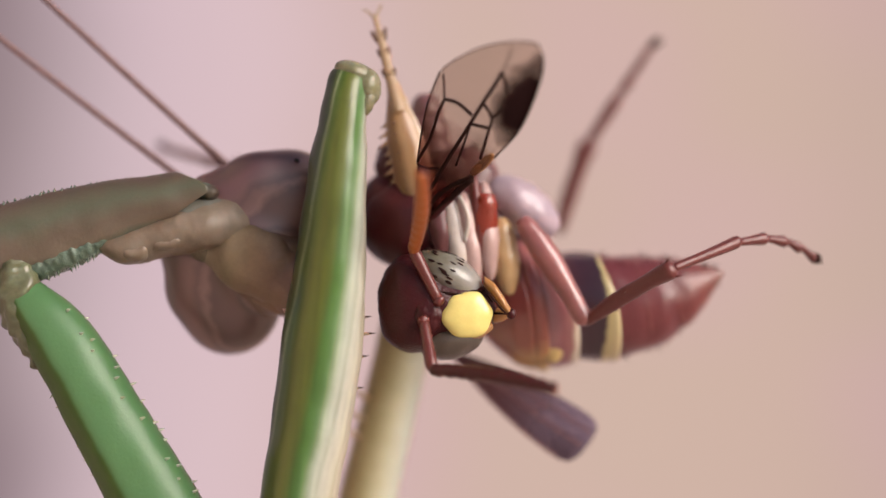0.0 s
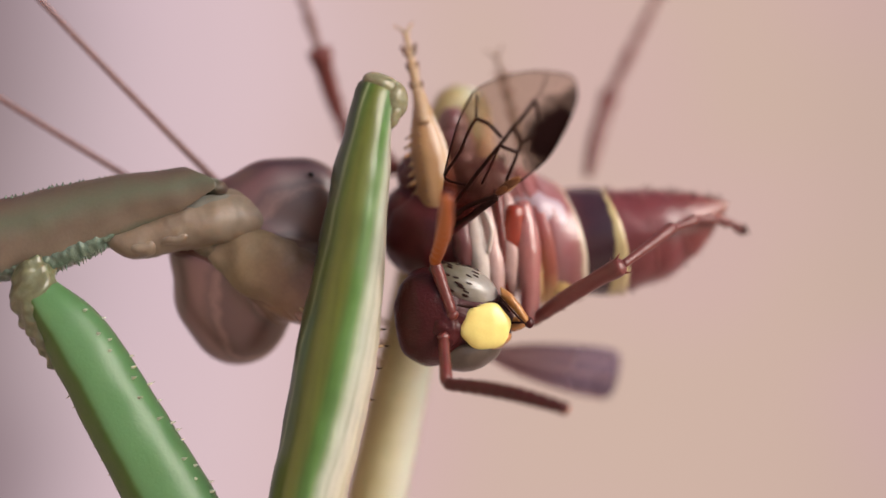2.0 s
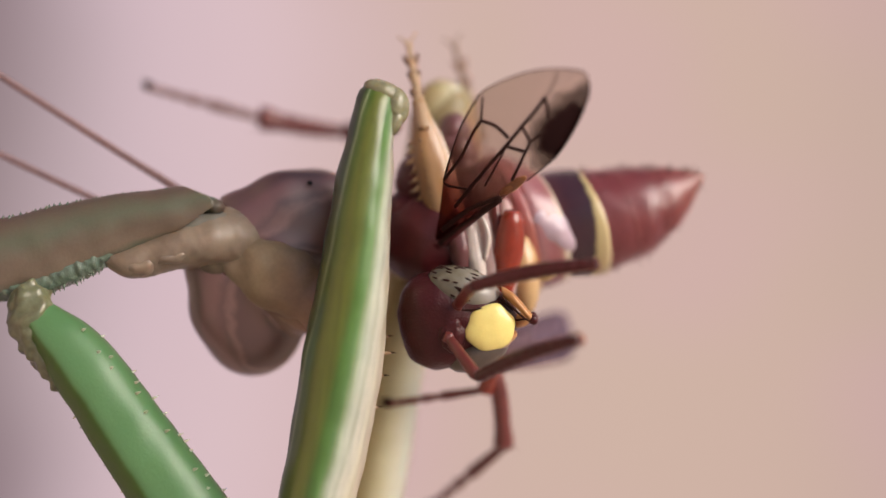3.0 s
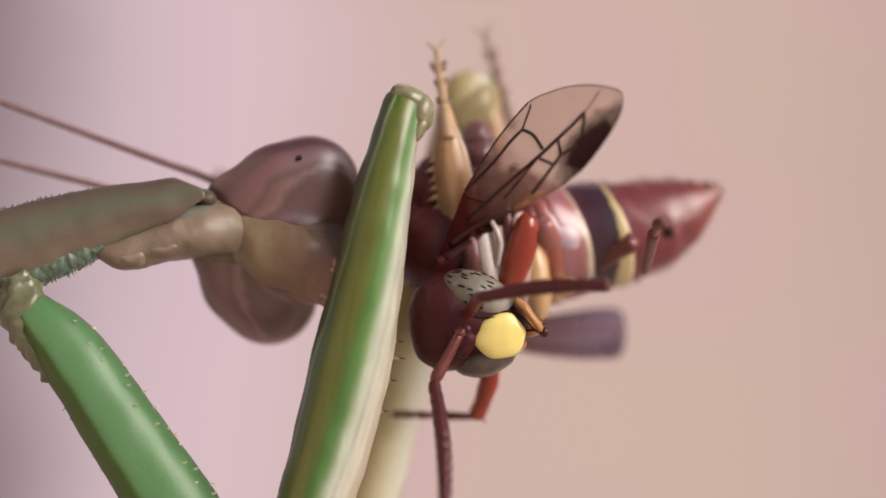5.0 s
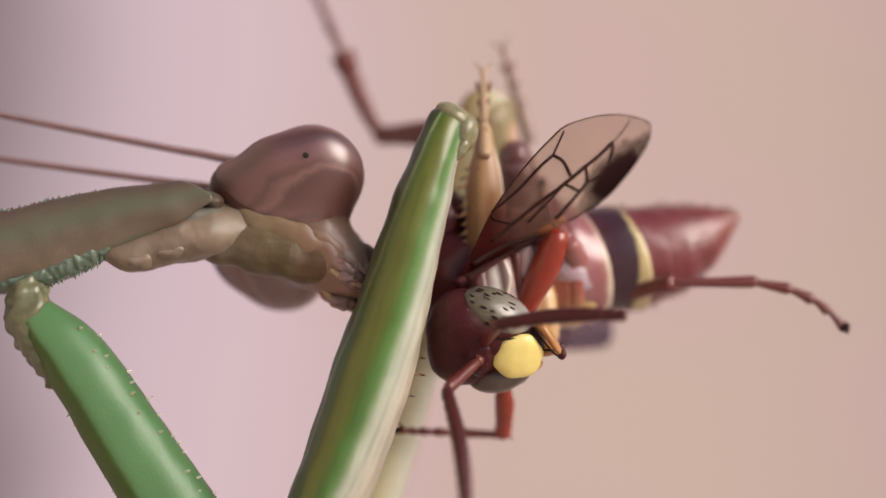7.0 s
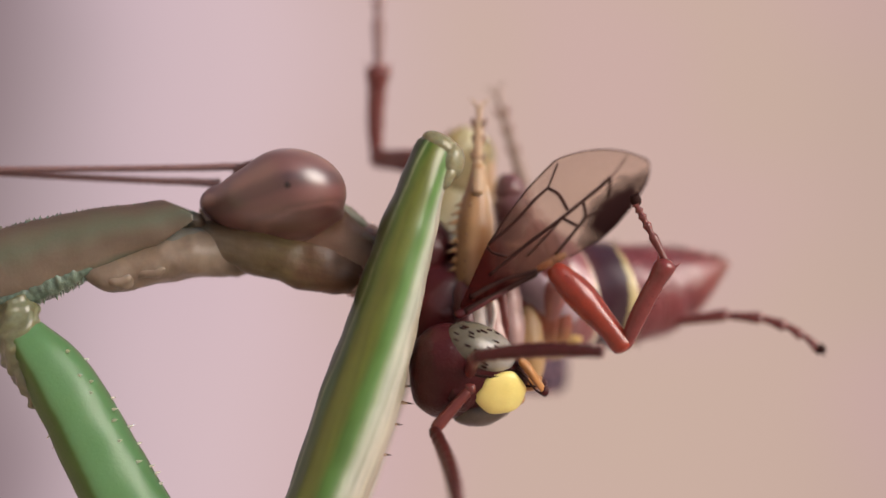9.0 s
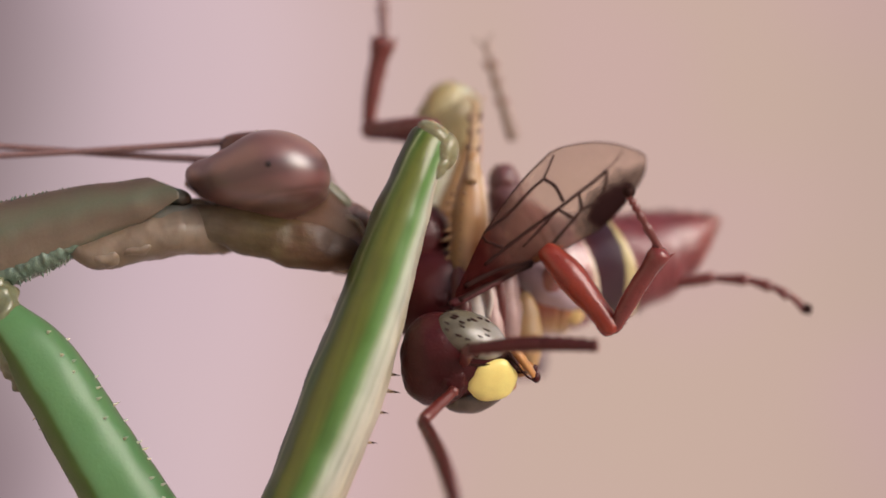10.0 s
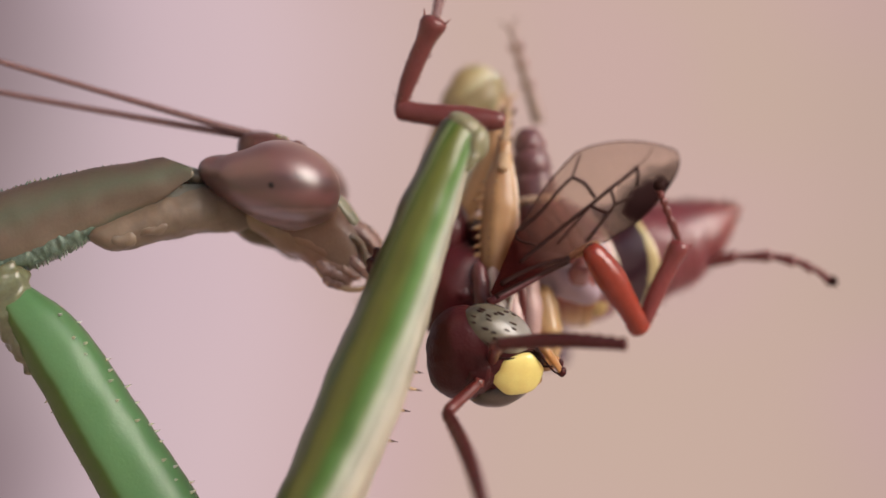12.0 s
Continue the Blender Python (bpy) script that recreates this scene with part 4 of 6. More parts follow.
def leg_piece(key, name, length, w0, w1, mat, label="", foot=False, bend=0.0, spurs=False):
    if foot:
        rows = []
        n = 5
        cuts = [0, 0.46, 0.66, 0.80, 0.90, 1.0]
        for i in range(n):
            a, b = length * cuts[i], length * cuts[i + 1]
            za, zb = (bend * 2.2 * s * (1 - s ** 2.5) for s in (cuts[i], cuts[i + 1]))
            wa, wb = w0 + (w1 - w0) * cuts[i], w0 + (w1 - w0) * cuts[i + 1]
            rows += [(a + 2, 0, za, wa * 0.8, wa * 0.8), ((a + b) / 2, 0, (za + zb) / 2, wa * 0.95, wa * 0.95), (b - 4, 0, zb, wb * 1.25, wb * 1.3)]
        rows.append((length, 0, 0, w1 * 0.8, w1 * 0.8))
        ob = K[key] = part(name, tube(rows, sides=12, step=5), mat, wasp, label)
        for s in (1, -1):
            part("claw", path_tube([(length - 2, 0, 0, 3.5), (length + 8, 4 * s, -4, 3), (length + 14, 6 * s, -14, 1.2)], sides=6, step=4), TIP, ob)
        part("foot_pad", egg((length + 4, 0, -3), (12, 9, 10), seg=12, rings=8), TIP, ob, "dark foot pad")
    else:
        ob = K[key] = part(name, tube([(-4, 0, 0, w0 * 0.5, w0 * 0.5), (8, 0, 0, w0 * 0.85, w0 * 0.85), (length * 0.35, 0, 3, w0 * 1.15, w0 * 1.2), (length * 0.75, 0, 2, (w0 + w1) / 2, (w0 + w1) / 2 + 1), (length - 12, 0, 0, w1 * 1.1, w1 * 1.15), (length, 0, 0, w1, w1), (length + 6, 0, 0, w1 * 0.4, w1 * 0.4)], sides=18, step=7, lumps=1.2, lump_size=14), mat, wasp, label)
        rnd = random.Random(len(K))
        bm = bmesh.new()
        for i in range(26):
            x, a = rnd.uniform(10, length - 8), rnd.uniform(0, 6.283)
            w = w0 * 1.05 + (w1 - w0) * x / length
            n = Vector((0, -math.sin(a), math.cos(a)))
            p = Vector((x, 0, 2)) + n * w * 0.9
            spike(bm, p, p + n * rnd.uniform(4, 7) + Vector((6, 0, 0)), 0.9)
        part("leg_hair", bm, mat, ob)["kind"] = "stuff"
        if spurs:
            for s in (1, -1):
                bm = bmesh.new()
                spike(bm, (length - 6, -3, s * w1 * 0.8), (length + 12, -4, s * (w1 + 5)), 3)
                part("spur", bm, mat, ob)
    return ob


def wasp_legs():
    leg_piece("leg1_tibia", "hind_tibia", 185, 13, 17, LEGDARK, "dull red hind shin", spurs=True)
    leg_piece("leg1_tarsus", "hind_tarsus", 240, 12, 7, LEGDARK, "dull red hind foot", foot=True)
    leg_piece("leg2_femur", "hind_femur", 215, 20, 15, LEGPINK, "glossy lilac red hind thigh")
    leg_piece("leg2_tibia", "hind_tibia", 205, 12, 15, LEGDARK, "dull red hind shin", spurs=True)
    leg_piece("leg2_tarsus", "hind_tarsus", 318, 10, 8, LEGDARK, "long jointed red hind foot", foot=True, bend=42)
    leg_piece("leg3_femur", "middle_femur", 190, 20, 17, LEGDARK, "dark red far thigh")
    leg_piece("leg3_tibia", "middle_tibia", 175, 13, 21, LEGDARK, "dark red far shin", spurs=True)
    leg_piece("leg3_tarsus", "middle_tarsus", 225, 10, 7, FEELER, "thin mauve far foot", foot=True)
    leg_piece("leg4_femur", "middle_femur", 188, 23, 18, LEGRED, "shiny orange red thigh")
    leg_piece("leg4_tibia", "middle_tibia", 172, 13, 17, SHINRED, "red shin", spurs=True)
    leg_piece("leg4_tarsus", "middle_tarsus", 118, 7, 6, LEGDARK, "small red foot", foot=True)
    leg_piece("leg5_tibia", "front_tibia", 120, 15, 14, LEGRED, "red front shin", spurs=True)
    leg_piece("leg5_tarsus", "front_tarsus", 190, 8, 6, LEGDARK, "thin red front foot", foot=True)


wasp_head()
wasp_antennae()
wasp_thorax()
torn_edge()
wasp_wings()
wasp_abdomen()
wasp_legs()


# ---- movement ----
def at(t, x, y, z, rx, ry, rz):
    return t, pose(x * U, y * U, z * U, rx, ry, rz)


def motions():
    walk(K["femur"], [
        at(0, -154.2, -60, 284.4, -189.5, 82.8, 180),
        at(0.5, -141.1, -60, 294.4, -189.4, 80.9, 180),
        at(1, -122.3, -60, 275.1, -189.2, 80.5, 180),
        at(1.5, -105.6, -60, 275.3, -189.1, 80.2, 180),
        at(2, -107.5, -60, 262.8, -189, 80, 180),
        at(2.5, -115.6, -60, 264.9, -187.5, 81.2, 180),
        at(3, -104.8, -60, 251.3, -187.2, 81, 180),
        at(3.5, -67.8, -60, 254.2, -187, 78.1, 180),
        at(5.5, -54.2, -60, 239.4, -185.9, 76.3, 180),
        at(6, -36, -60, 247.4, -185.6, 74.5, 180),
        at(6.5, -21, -60, 241, -185.3, 73.8, 180),
        at(7, 15.2, -60, 209.6, -185, 71.9, 180),
        at(9, -8, -60, 159.8, -185.2, 71.9, 180),
        at(9.5, -24.4, -60, 179, -185.2, 71.1, 180),
        at(10, -18, -60, 178, -184.5, 70, 180),
        at(10.5, 43.9, -100, 205.6, -182.5, 66.3, 180),
        at(11, 128.5, -150, 140.5, -180.5, 63.1, 180),
        at(11.5, 122.2, -150, 153, -180.5, 64, 180),
        at(12, 33.8, -130, 186.4, -183, 68.4, 180),
    ])
    walk(K["tibia"], [
        at(0, -83.2, 78, 262.9, 0, 77.6, 0),
        at(0.5, -70.8, 78, 268, 0, 81.3, 0),
        at(1, -52.4, 78, 247.4, 0, 80.4, 0),
        at(1.5, -40, 78, 252.5, 0, 80.9, 0),
        at(2, -36.9, 78, 242.3, 0, 80, 0),
        at(2.5, -47.3, 78, 242.3, 0, 75.7, 0),
        at(3, -36.9, 78, 232.1, 0, 77, 0),
        at(3.5, 3.1, 78, 232.1, 0, 84.3, 0),
        at(5.5, 13.3, 78, 211.5, 0, 83.2, 0),
        at(6, 28.8, 78, 216.6, 0, 86.2, 0),
        at(6.5, 43.1, 78, 211.5, 0, 88.6, 0),
        at(7, 76, 78, 180.7, 0, 90, 0),
        at(9, 62.6, 78, 114, 180, 87.3, 180),
        at(9.5, 46.2, 78, 134.4, 0, 89.6, 0),
        at(10, 52.4, 78, 134.4, 180, 87.3, 180),
        at(10.5, 114, 78, 165.3, 180, 84.3, 180),
        at(11, 206.4, 78, 93.4, 180, 82.4, 180),
        at(11.5, 201.3, 78, 103.6, 180, 81.3, 180),
        at(12, 108.9, 78, 155, 180, 86.2, 180),
    ])
    walk(K["tarsus"], [
        at(0, -82.6, 58, 261.1, -136.2, -70, 134.4),
        at(0.5, -70.4, 58, 266.2, -156.9, -76.3, 156.4),
        at(1, -52, 58, 245.8, -132.3, -70.1, 130.5),
        at(1.5, -39.8, 58, 250.9, -122.6, -67.5, 120.6),
        at(2, -36.7, 58, 240.7, -117.8, -64.6, 115.5),
        at(2.5, -46.9, 58, 240.7, -114, -64.8, 111.9),
        at(3, -36.7, 58, 230.5, -110.9, -59.3, 108.2),
        at(3.5, 3.1, 58, 230.5, -109, -62, 106.9),
        at(5.5, 13.3, 58, 210.1, -105.2, -62.9, 103.6),
        at(6, 28.6, 58, 215.2, -97, -62, 96.2),
        at(6.5, 42.8, 58, 210.1, -92.1, -61.9, 91.8),
        at(7, 75.5, 58, 179.5, -90.5, -59.9, 90.4),
        at(9, 62.2, 58, 113.2, -86.5, -58.8, 87),
        at(9.5, 45.9, 58, 133.6, -86.1, -59.1, 86.7),
        at(10, 52, 58, 133.6, -84.2, -52.2, 85.4),
        at(10.5, 113.2, 58, 164.2, -77.5, -44.9, 81.1),
        at(11, 205, 58, 92.8, -70.1, -40.3, 76.8),
        at(11.5, 199.9, 58, 103, -71.5, -40.5, 77.8),
        at(12, 108.1, 58, 154, -78.9, -46.8, 81.9),
    ])
    walk(K["coxa"], [
        at(0, -714.1, -40, -77.9, 0, 60, 0),
        at(0.5, -709.2, -40, -63.1, 0, 60.4, 0),
        at(1, -689.4, -40, -82.9, 0, 60.4, 0),
        at(1.5, -694.4, -40, -77.9, 0, 57.8, 0),
        at(2, -684.5, -40, -77.9, 0, 60, 0),
        at(2.5, -694.4, -40, -87.8, 0, 57.4, 0),
        at(3, -689.4, -40, -117.4, 0, 55.1, 0),
        at(3.5, -694.4, -40, -97.6, 0, 56.4, 0),
        at(5.5, -704.2, -40, -102.6, 0, 56.1, 0),
        at(6, -704.2, -40, -82.9, 0, 56.9, 0),
        at(6.5, -709.2, -40, -82.9, 0, 57.3, 0),
        at(7, -694.4, -40, -112.4, 0, 57, 0),
        at(9, -714.1, -40, -147, 0, 61.7, 0),
        at(9.5, -748.6, -40, -117.4, 0, 59.8, 0),
        at(10, -748.6, -40, -117.4, 0, 58.5, 0),
        at(10.5, -748.6, -40, -53.3, 0, 57.8, 0),
        at(11, -709.2, -40, -107.5, 0, 58.2, 0),
        at(11.5, -709.2, -40, -87.8, 0, 59, 0),
        at(12, -728.9, -40, -87.8, 0, 58.2, 0),
    ])
    walk(K["prothorax"], [
        at(0, -412.6, -10, 120.6, 0, -7.7, 0),
        at(0.5, -417.6, -10, 150.5, 0, -7.8, 0),
        at(1, -402.6, -10, 130.6, 0, -7.5, 0),
        at(1.5, -387.7, -10, 135.5, 0, -6.8, 0),
        at(2, -397.6, -10, 128.6, 0, -7.1, 0),
        at(2.5, -407.6, -10, 122.6, 0, -7.1, 0),
        at(3, -402.6, -10, 95.7, 0, -7.5, 0),
        at(3.5, -407.6, -10, 110.6, 0, -6.8, 0),
        at(5.5, -417.6, -10, 110.6, 0, -7.8, 0),
        at(6, -417.6, -10, 122.6, 0, -6.6, 0),
        at(6.5, -430.5, -10, 122.6, 0, -6, 0),
        at(7, -404.6, -10, 105.6, 0, -7.1, 0),
        at(9, -437.5, -10, 70.8, 0, -7.4, 0),
        at(9.5, -467.4, -10, 110.6, 0, -8.7, 0),
        at(10, -462.4, -10, 110.6, 0, -7.5, 0),
        at(10.5, -457.4, -10, 178.4, 0, -9.3, 0),
        at(11, -412.6, -10, 125.6, 0, -8.2, 0),
        at(11.5, -417.6, -10, 135.5, 0, -8.9, 0),
        at(12, -437.5, -10, 148.5, 0, -9.5, 0),
    ])
    walk(K["head"], [
        at(0, -354.1, 60, -4.1, 10, 30, 0),
        at(0.5, -364.3, 60, 26.5, 10, 30, 0),
        at(1, -346, 60, 8.2, 8, 30, 0),
        at(1.5, -330.6, 60, 8.2, 10, 30, 0),
        at(2, -334.7, 60, -17.3, 5, 30, 0),
        at(2.5, -333.7, 60, -7.1, 5, 30, 0),
        at(3, -308.2, 60, -37.8, 5, 30, 0),
        at(3.5, -303.1, 60, 6.1, 15, 25, 0),
        at(5.5, -302.2, 60, 12.2, 18, 22, 0),
        at(6, -303.2, 60, 52, 32, 22, 0),
        at(6.5, -312.4, 60, 60.2, 36, 26, 0),
        at(7, -291.9, 60, 37.8, 36, 24, 0),
        at(9, -287.9, 60, 50, 78, 12, 0),
        at(9.5, -312.3, 60, 92.9, 85, 12, 0),
        at(10, -314.3, 60, 96.9, 85, 15, 0),
        at(10.5, -293.9, 60, 143.9, 80, 15, 0),
        at(11, -291.8, 60, 85.6, 90, 27, 0),
        at(11.5, -281.7, 60, 89.7, 90, 27, 0),
        at(12, -297, 60, 90.8, 90, 25, 0),
    ])
    walk(K["pupil"], [
        at(0, -0.5, -1.7, 190.5, 98.6, -57.6, -97.2),
        at(0.5, 9.8, -15.4, 175, 88.4, -42.9, -88.9),
        at(1, 0.3, -19.5, 169, 97.1, -37.9, -94.4),
        at(1.5, 0.2, -13.8, 177.9, 97, -44.9, -95),
        at(2, 9.9, -10.7, 181.4, 88.3, -48.4, -88.7),
        at(2.5, -3.7, -13.4, 176.7, 100.5, -44.3, -96.9),
        at(3, -17.4, -16.2, 172, 112.7, -40.2, -105.1),
        at(3.5, -17.8, -16.6, 171.3, 113.1, -39.6, -105.2),
        at(5.5, -7.1, -18.3, 170.6, 103.8, -39, -98.8),
        at(6, 2.7, -20.1, 167.8, 95, -37.1, -93),
        at(6.5, 2.7, -15.1, 175.7, 94.8, -43.3, -93.3),
        at(7, -2, -13.3, 177.7, 99.1, -45.1, -96.4),
        at(9, 13.1, 19.9, 203.8, 78.8, -77.7, -79),
        at(9.5, 13.4, 30.3, 205.5, 52.1, -86, -52.2),
        at(10, 7.6, 31.8, 205.2, 96.3, -88.1, -96.3),
        at(10.5, -7.6, 6.7, 195.7, 108.7, -64.6, -107),
        at(11, 6.7, 14, 201.4, 92.1, -72.6, -92),
        at(11.5, 4.5, 15.7, 202.2, 96.1, -74.1, -95.9),
        at(12, -0.3, 18, 202.5, 105.9, -75.6, -105.4),
    ])
    walk(K["throat_skin"], [
        at(0, -440.8, 12, 13.1, 17.4, 16.4, 48.1),
        at(0.5, -446.8, 12, 42.3, 16.4, 16.1, 46.6),
        at(1, -432.8, 12, 21.5, 15.3, 15.8, 45.2),
        at(1.5, -418.8, 12, 25.6, 14.3, 15.5, 43.7),
        at(2, -429.8, 12, 17.9, 13.4, 15.2, 42.2),
        at(2.5, -440.8, 12, 11, 12.4, 14.9, 40.7),
        at(3, -433.3, 12, -4.9, 10.4, 13.8, 37.6),
        at(3.5, -435.8, 12, 21.1, 8.5, 12.7, 34.3),
        at(5.5, -440.8, 12, 21.1, 4.7, 10.6, 24),
        at(6, -439.3, 12, 29.6, 1.1, 8.6, 7.5),
        at(6.5, -450.8, 12, 26.1, 0, 6.3, 0),
        at(7, -435.8, 12, 11, 0, 5.7, 0),
        at(9, -435.8, 12, 21, 0, 11.5, 0),
        at(9.5, -460.9, 12, 54.2, 0, 10.3, 0),
        at(10, -455.9, 12, 54.2, 0, 9.9, 0),
        at(10.5, -450.8, 12, 123.5, 3.6, 11.6, 17.4),
        at(11, -385.6, 12, 54.2, 10.5, 12.1, 41.5),
        at(11.5, -390.6, 12, 64.2, 9.9, 12.1, 39.8),
        at(12, -415.7, 12, 79.3, 10, 13.1, 37.8),
    ])
    walk(K["antenna_a"], [
        at(0, -377.7, 110, 135.9, 180, -41.9, 180),
        at(0.5, -429.6, 110, 151.5, 180, -41.4, 180),
        at(1, -408.8, 110, 115.2, 180, -40.8, 180),
        at(1.5, -398.4, 110, 123.5, 180, -40.7, 180),
        at(2, -398.4, 110, 104.8, 180, -45.4, 180),
        at(2.5, -471.1, 110, 139, 180, -36.3, 180),
        at(3, -471.1, 110, 99.6, 180, -32.1, 180),
        at(3.5, -403.6, 110, 110, 180, -24.5, 180),
        at(5.5, -403.6, 110, 127.6, 180, -16, 180),
        at(6, -390.7, 90, 174.2, 180, -8.7, 180),
        at(6.5, -390.7, 90, 181.4, 180, -9.5, 180),
        at(7, -380.4, 90, 160.8, 180, -10.6, 180),
        at(9, -331.8, 70, 149.5, 180, 1.2, 180),
        at(9.5, -362.5, 70, 185.3, 180, 1.1, 180),
        at(10, -362.5, 70, 195.6, 180, 4, 180),
        at(10.5, -326.6, 70, 260.1, 180, -3.6, 180),
        at(11, -285.7, 70, 179.2, 180, -17.7, 180),
        at(11.5, -280.6, 70, 181.2, 180, -17.8, 180),
        at(12, -295.9, 70, 193.5, 180, -15.5, 180),
    ])
    walk(K["antenna_b"], [
        at(0, -400.4, 125, 67.8, 180, -37, 180),
        at(0.5, -400.4, 125, 48, 180, -31.7, 180),
        at(1, -400.4, 125, 48, 180, -28.5, 180),
        at(1.5, -400.4, 125, 50.1, 180, -28.6, 180),
        at(2, -400.4, 125, 24, 180, -30.8, 180),
        at(2.5, -400.4, 125, 13.6, 180, -24.2, 180),
        at(3, -400.4, 125, -19.8, 180, -24.5, 180),
        at(3.5, -400.4, 125, 46.9, 180, -15.9, 180),
        at(5.5, -400.4, 125, 68.8, 180, -11.6, 180),
        at(6, -397.8, 105, 110.8, 180, -7.3, 180),
        at(6.5, -397.8, 105, 128.4, 180, -6.4, 180),
        at(7, -397.8, 105, 109.8, 180, -7.1, 180),
        at(9, -405.4, 85, 119.4, 180, -2.2, 180),
        at(9.5, -410.6, 85, 160.5, 180, 0.4, 180),
        at(10, -410.6, 85, 160.5, 180, -3.4, 180),
        at(10.5, -384.9, 85, 239.8, 180, -2.8, 180),
        at(11, -304.6, 85, 184.2, 180, -12.9, 180),
        at(11.5, -300.5, 85, 186.3, 180, -13.5, 180),
        at(12, -321.1, 85, 198.6, 180, -9.6, 180),
    ])
    walk(K["far_femur"], [
        at(0, 6.5, 250, 163.9, 180, 76.7, 180),
        at(0.5, 17.4, 250, 174.8, 180, 73.7, 180),
        at(1, 17.4, 250, 185.6, 180, 76.2, 180),
        at(1.5, 28.2, 250, 272.4, 180, 77.7, 180),
        at(2, 39.1, 250, 305, 180, 77.9, 180),
        at(2.5, 17.4, 250, 343, 180, 79.1, 180),
        at(3, 6.5, 250, 315.9, 180, 79.9, 180),
        at(3.5, 60.8, 250, 305, 180, 76, 180),
        at(5.5, 60.8, 250, 337.6, 180, 76.1, 180),
        at(6, 71.6, 250, 337.6, 180, 74.7, 180),
        at(6.5, 71.6, 250, 332.1, 180, 74.3, 180),
        at(7, 93.3, 250, 299.6, 180, 73.6, 180),
        at(9, 55.4, 250, 223.6, 180, 70, 180),
        at(9.5, 22.8, 250, 294.2, 180, 71, 180),
        at(10, 28.2, 250, 310.4, 180, 70.3, 180),
        at(10.5, 87.9, 250, 364.7, 180, 68.5, 180),
        at(11, 180.2, 250, 288.7, 180, 66.3, 180),
        at(11.5, 158.5, 250, 305, 180, 68.1, 180),
        at(12, 77.1, 250, 343, 180, 70.7, 180),
    ])
    walk(K["far_tarsus"], [
        at(0, 121.2, 270, 44.8, 180, -73.3, 180),
        at(0.5, 121.2, 270, 44.8, 180, -73.3, 180),
        at(1, 121.2, 270, 55.7, 180, -73.3, 180),
        at(1.5, 110.3, 270, 99.4, 180, -73.3, 180),
        at(2, 154, 270, 203.2, 180, -73.3, 180),
        at(2.5, 104.9, 270, 246.9, 180, -73.3, 180),
        at(3, 72.1, 270, 225, 180, -73.3, 180),
        at(3.5, 132.2, 270, 208.6, 180, -73.3, 180),
        at(5.5, 132.2, 270, 252.3, 180, -73.3, 180),
        at(6, 137.6, 270, 252.3, 180, -73.3, 180),
        at(6.5, 140.9, 270, 241.4, 180, -73.3, 180),
        at(7, 164.9, 270, 219.5, 180, -73.3, 180),
        at(9, 154, 270, 132.2, 180, -73.3, 180),
        at(9.5, 130, 270, 208.6, 180, -73.3, 180),
        at(10, 132.2, 270, 225, 180, -73.3, 180),
        at(10.5, 203.2, 270, 274.2, 180, -73.3, 180),
        at(11, 276.3, 270, 203.2, 180, -73.3, 180),
        at(11.5, 257.8, 270, 208.6, 180, -73.3, 180),
        at(12, 181.3, 270, 257.8, 180, -73.3, 180),
    ])
    walk(K["wasp_head"], [
        at(0, 40.4, -30, -117.2, -0, 0.2, 0.1),
        at(0.5, 44.2, -30, -109.3, 0, 0.2, -0.2),
        at(1, 60.9, -30, -127.5, 0, -0.3, 0.1),
        at(1.5, 73.6, -30, -122.7, 2, -0.2, 1.4),
        at(2, 72.2, -30, -136.8, 3, -3.2, 1.6),
        at(2.5, 71, -30, -126.9, 6, -4, -1.1),
        at(3, 80.2, -30, -137.6, 8, -8.7, 0),
        at(3.5, 98, -30, -142.5, 10, -2.6, 0),
        at(5.5, 98, -30, -152.4, 14.1, -3.6, 0.1),
        at(6, 103.4, -30, -144.8, 16.1, -3.3, 0.9),
        at(6.5, 108, -30, -154, 17.1, -1.8, 1.8),
        at(7, 128.3, -30, -184.8, 20.2, -0.6, 3.9),
        at(9, 97.9, -30, -247.1, 25.2, 0.4, 5),
        at(9.5, 78, -30, -223.5, 27.5, -1.1, 5.3),
        at(10, 83, -30, -224.8, 27.6, -1.3, 6),
        at(10.5, 122.5, -30, -197.9, 28.8, 0.8, 5.3),
        at(11, 186.8, -30, -268.9, 27.7, 4.5, 4.9),
        at(11.5, 184.3, -30, -256.8, 27.6, 4.4, 5.1),
        at(12, 128.2, -30, -213.9, 27.6, -0.7, 5.6),
    ])
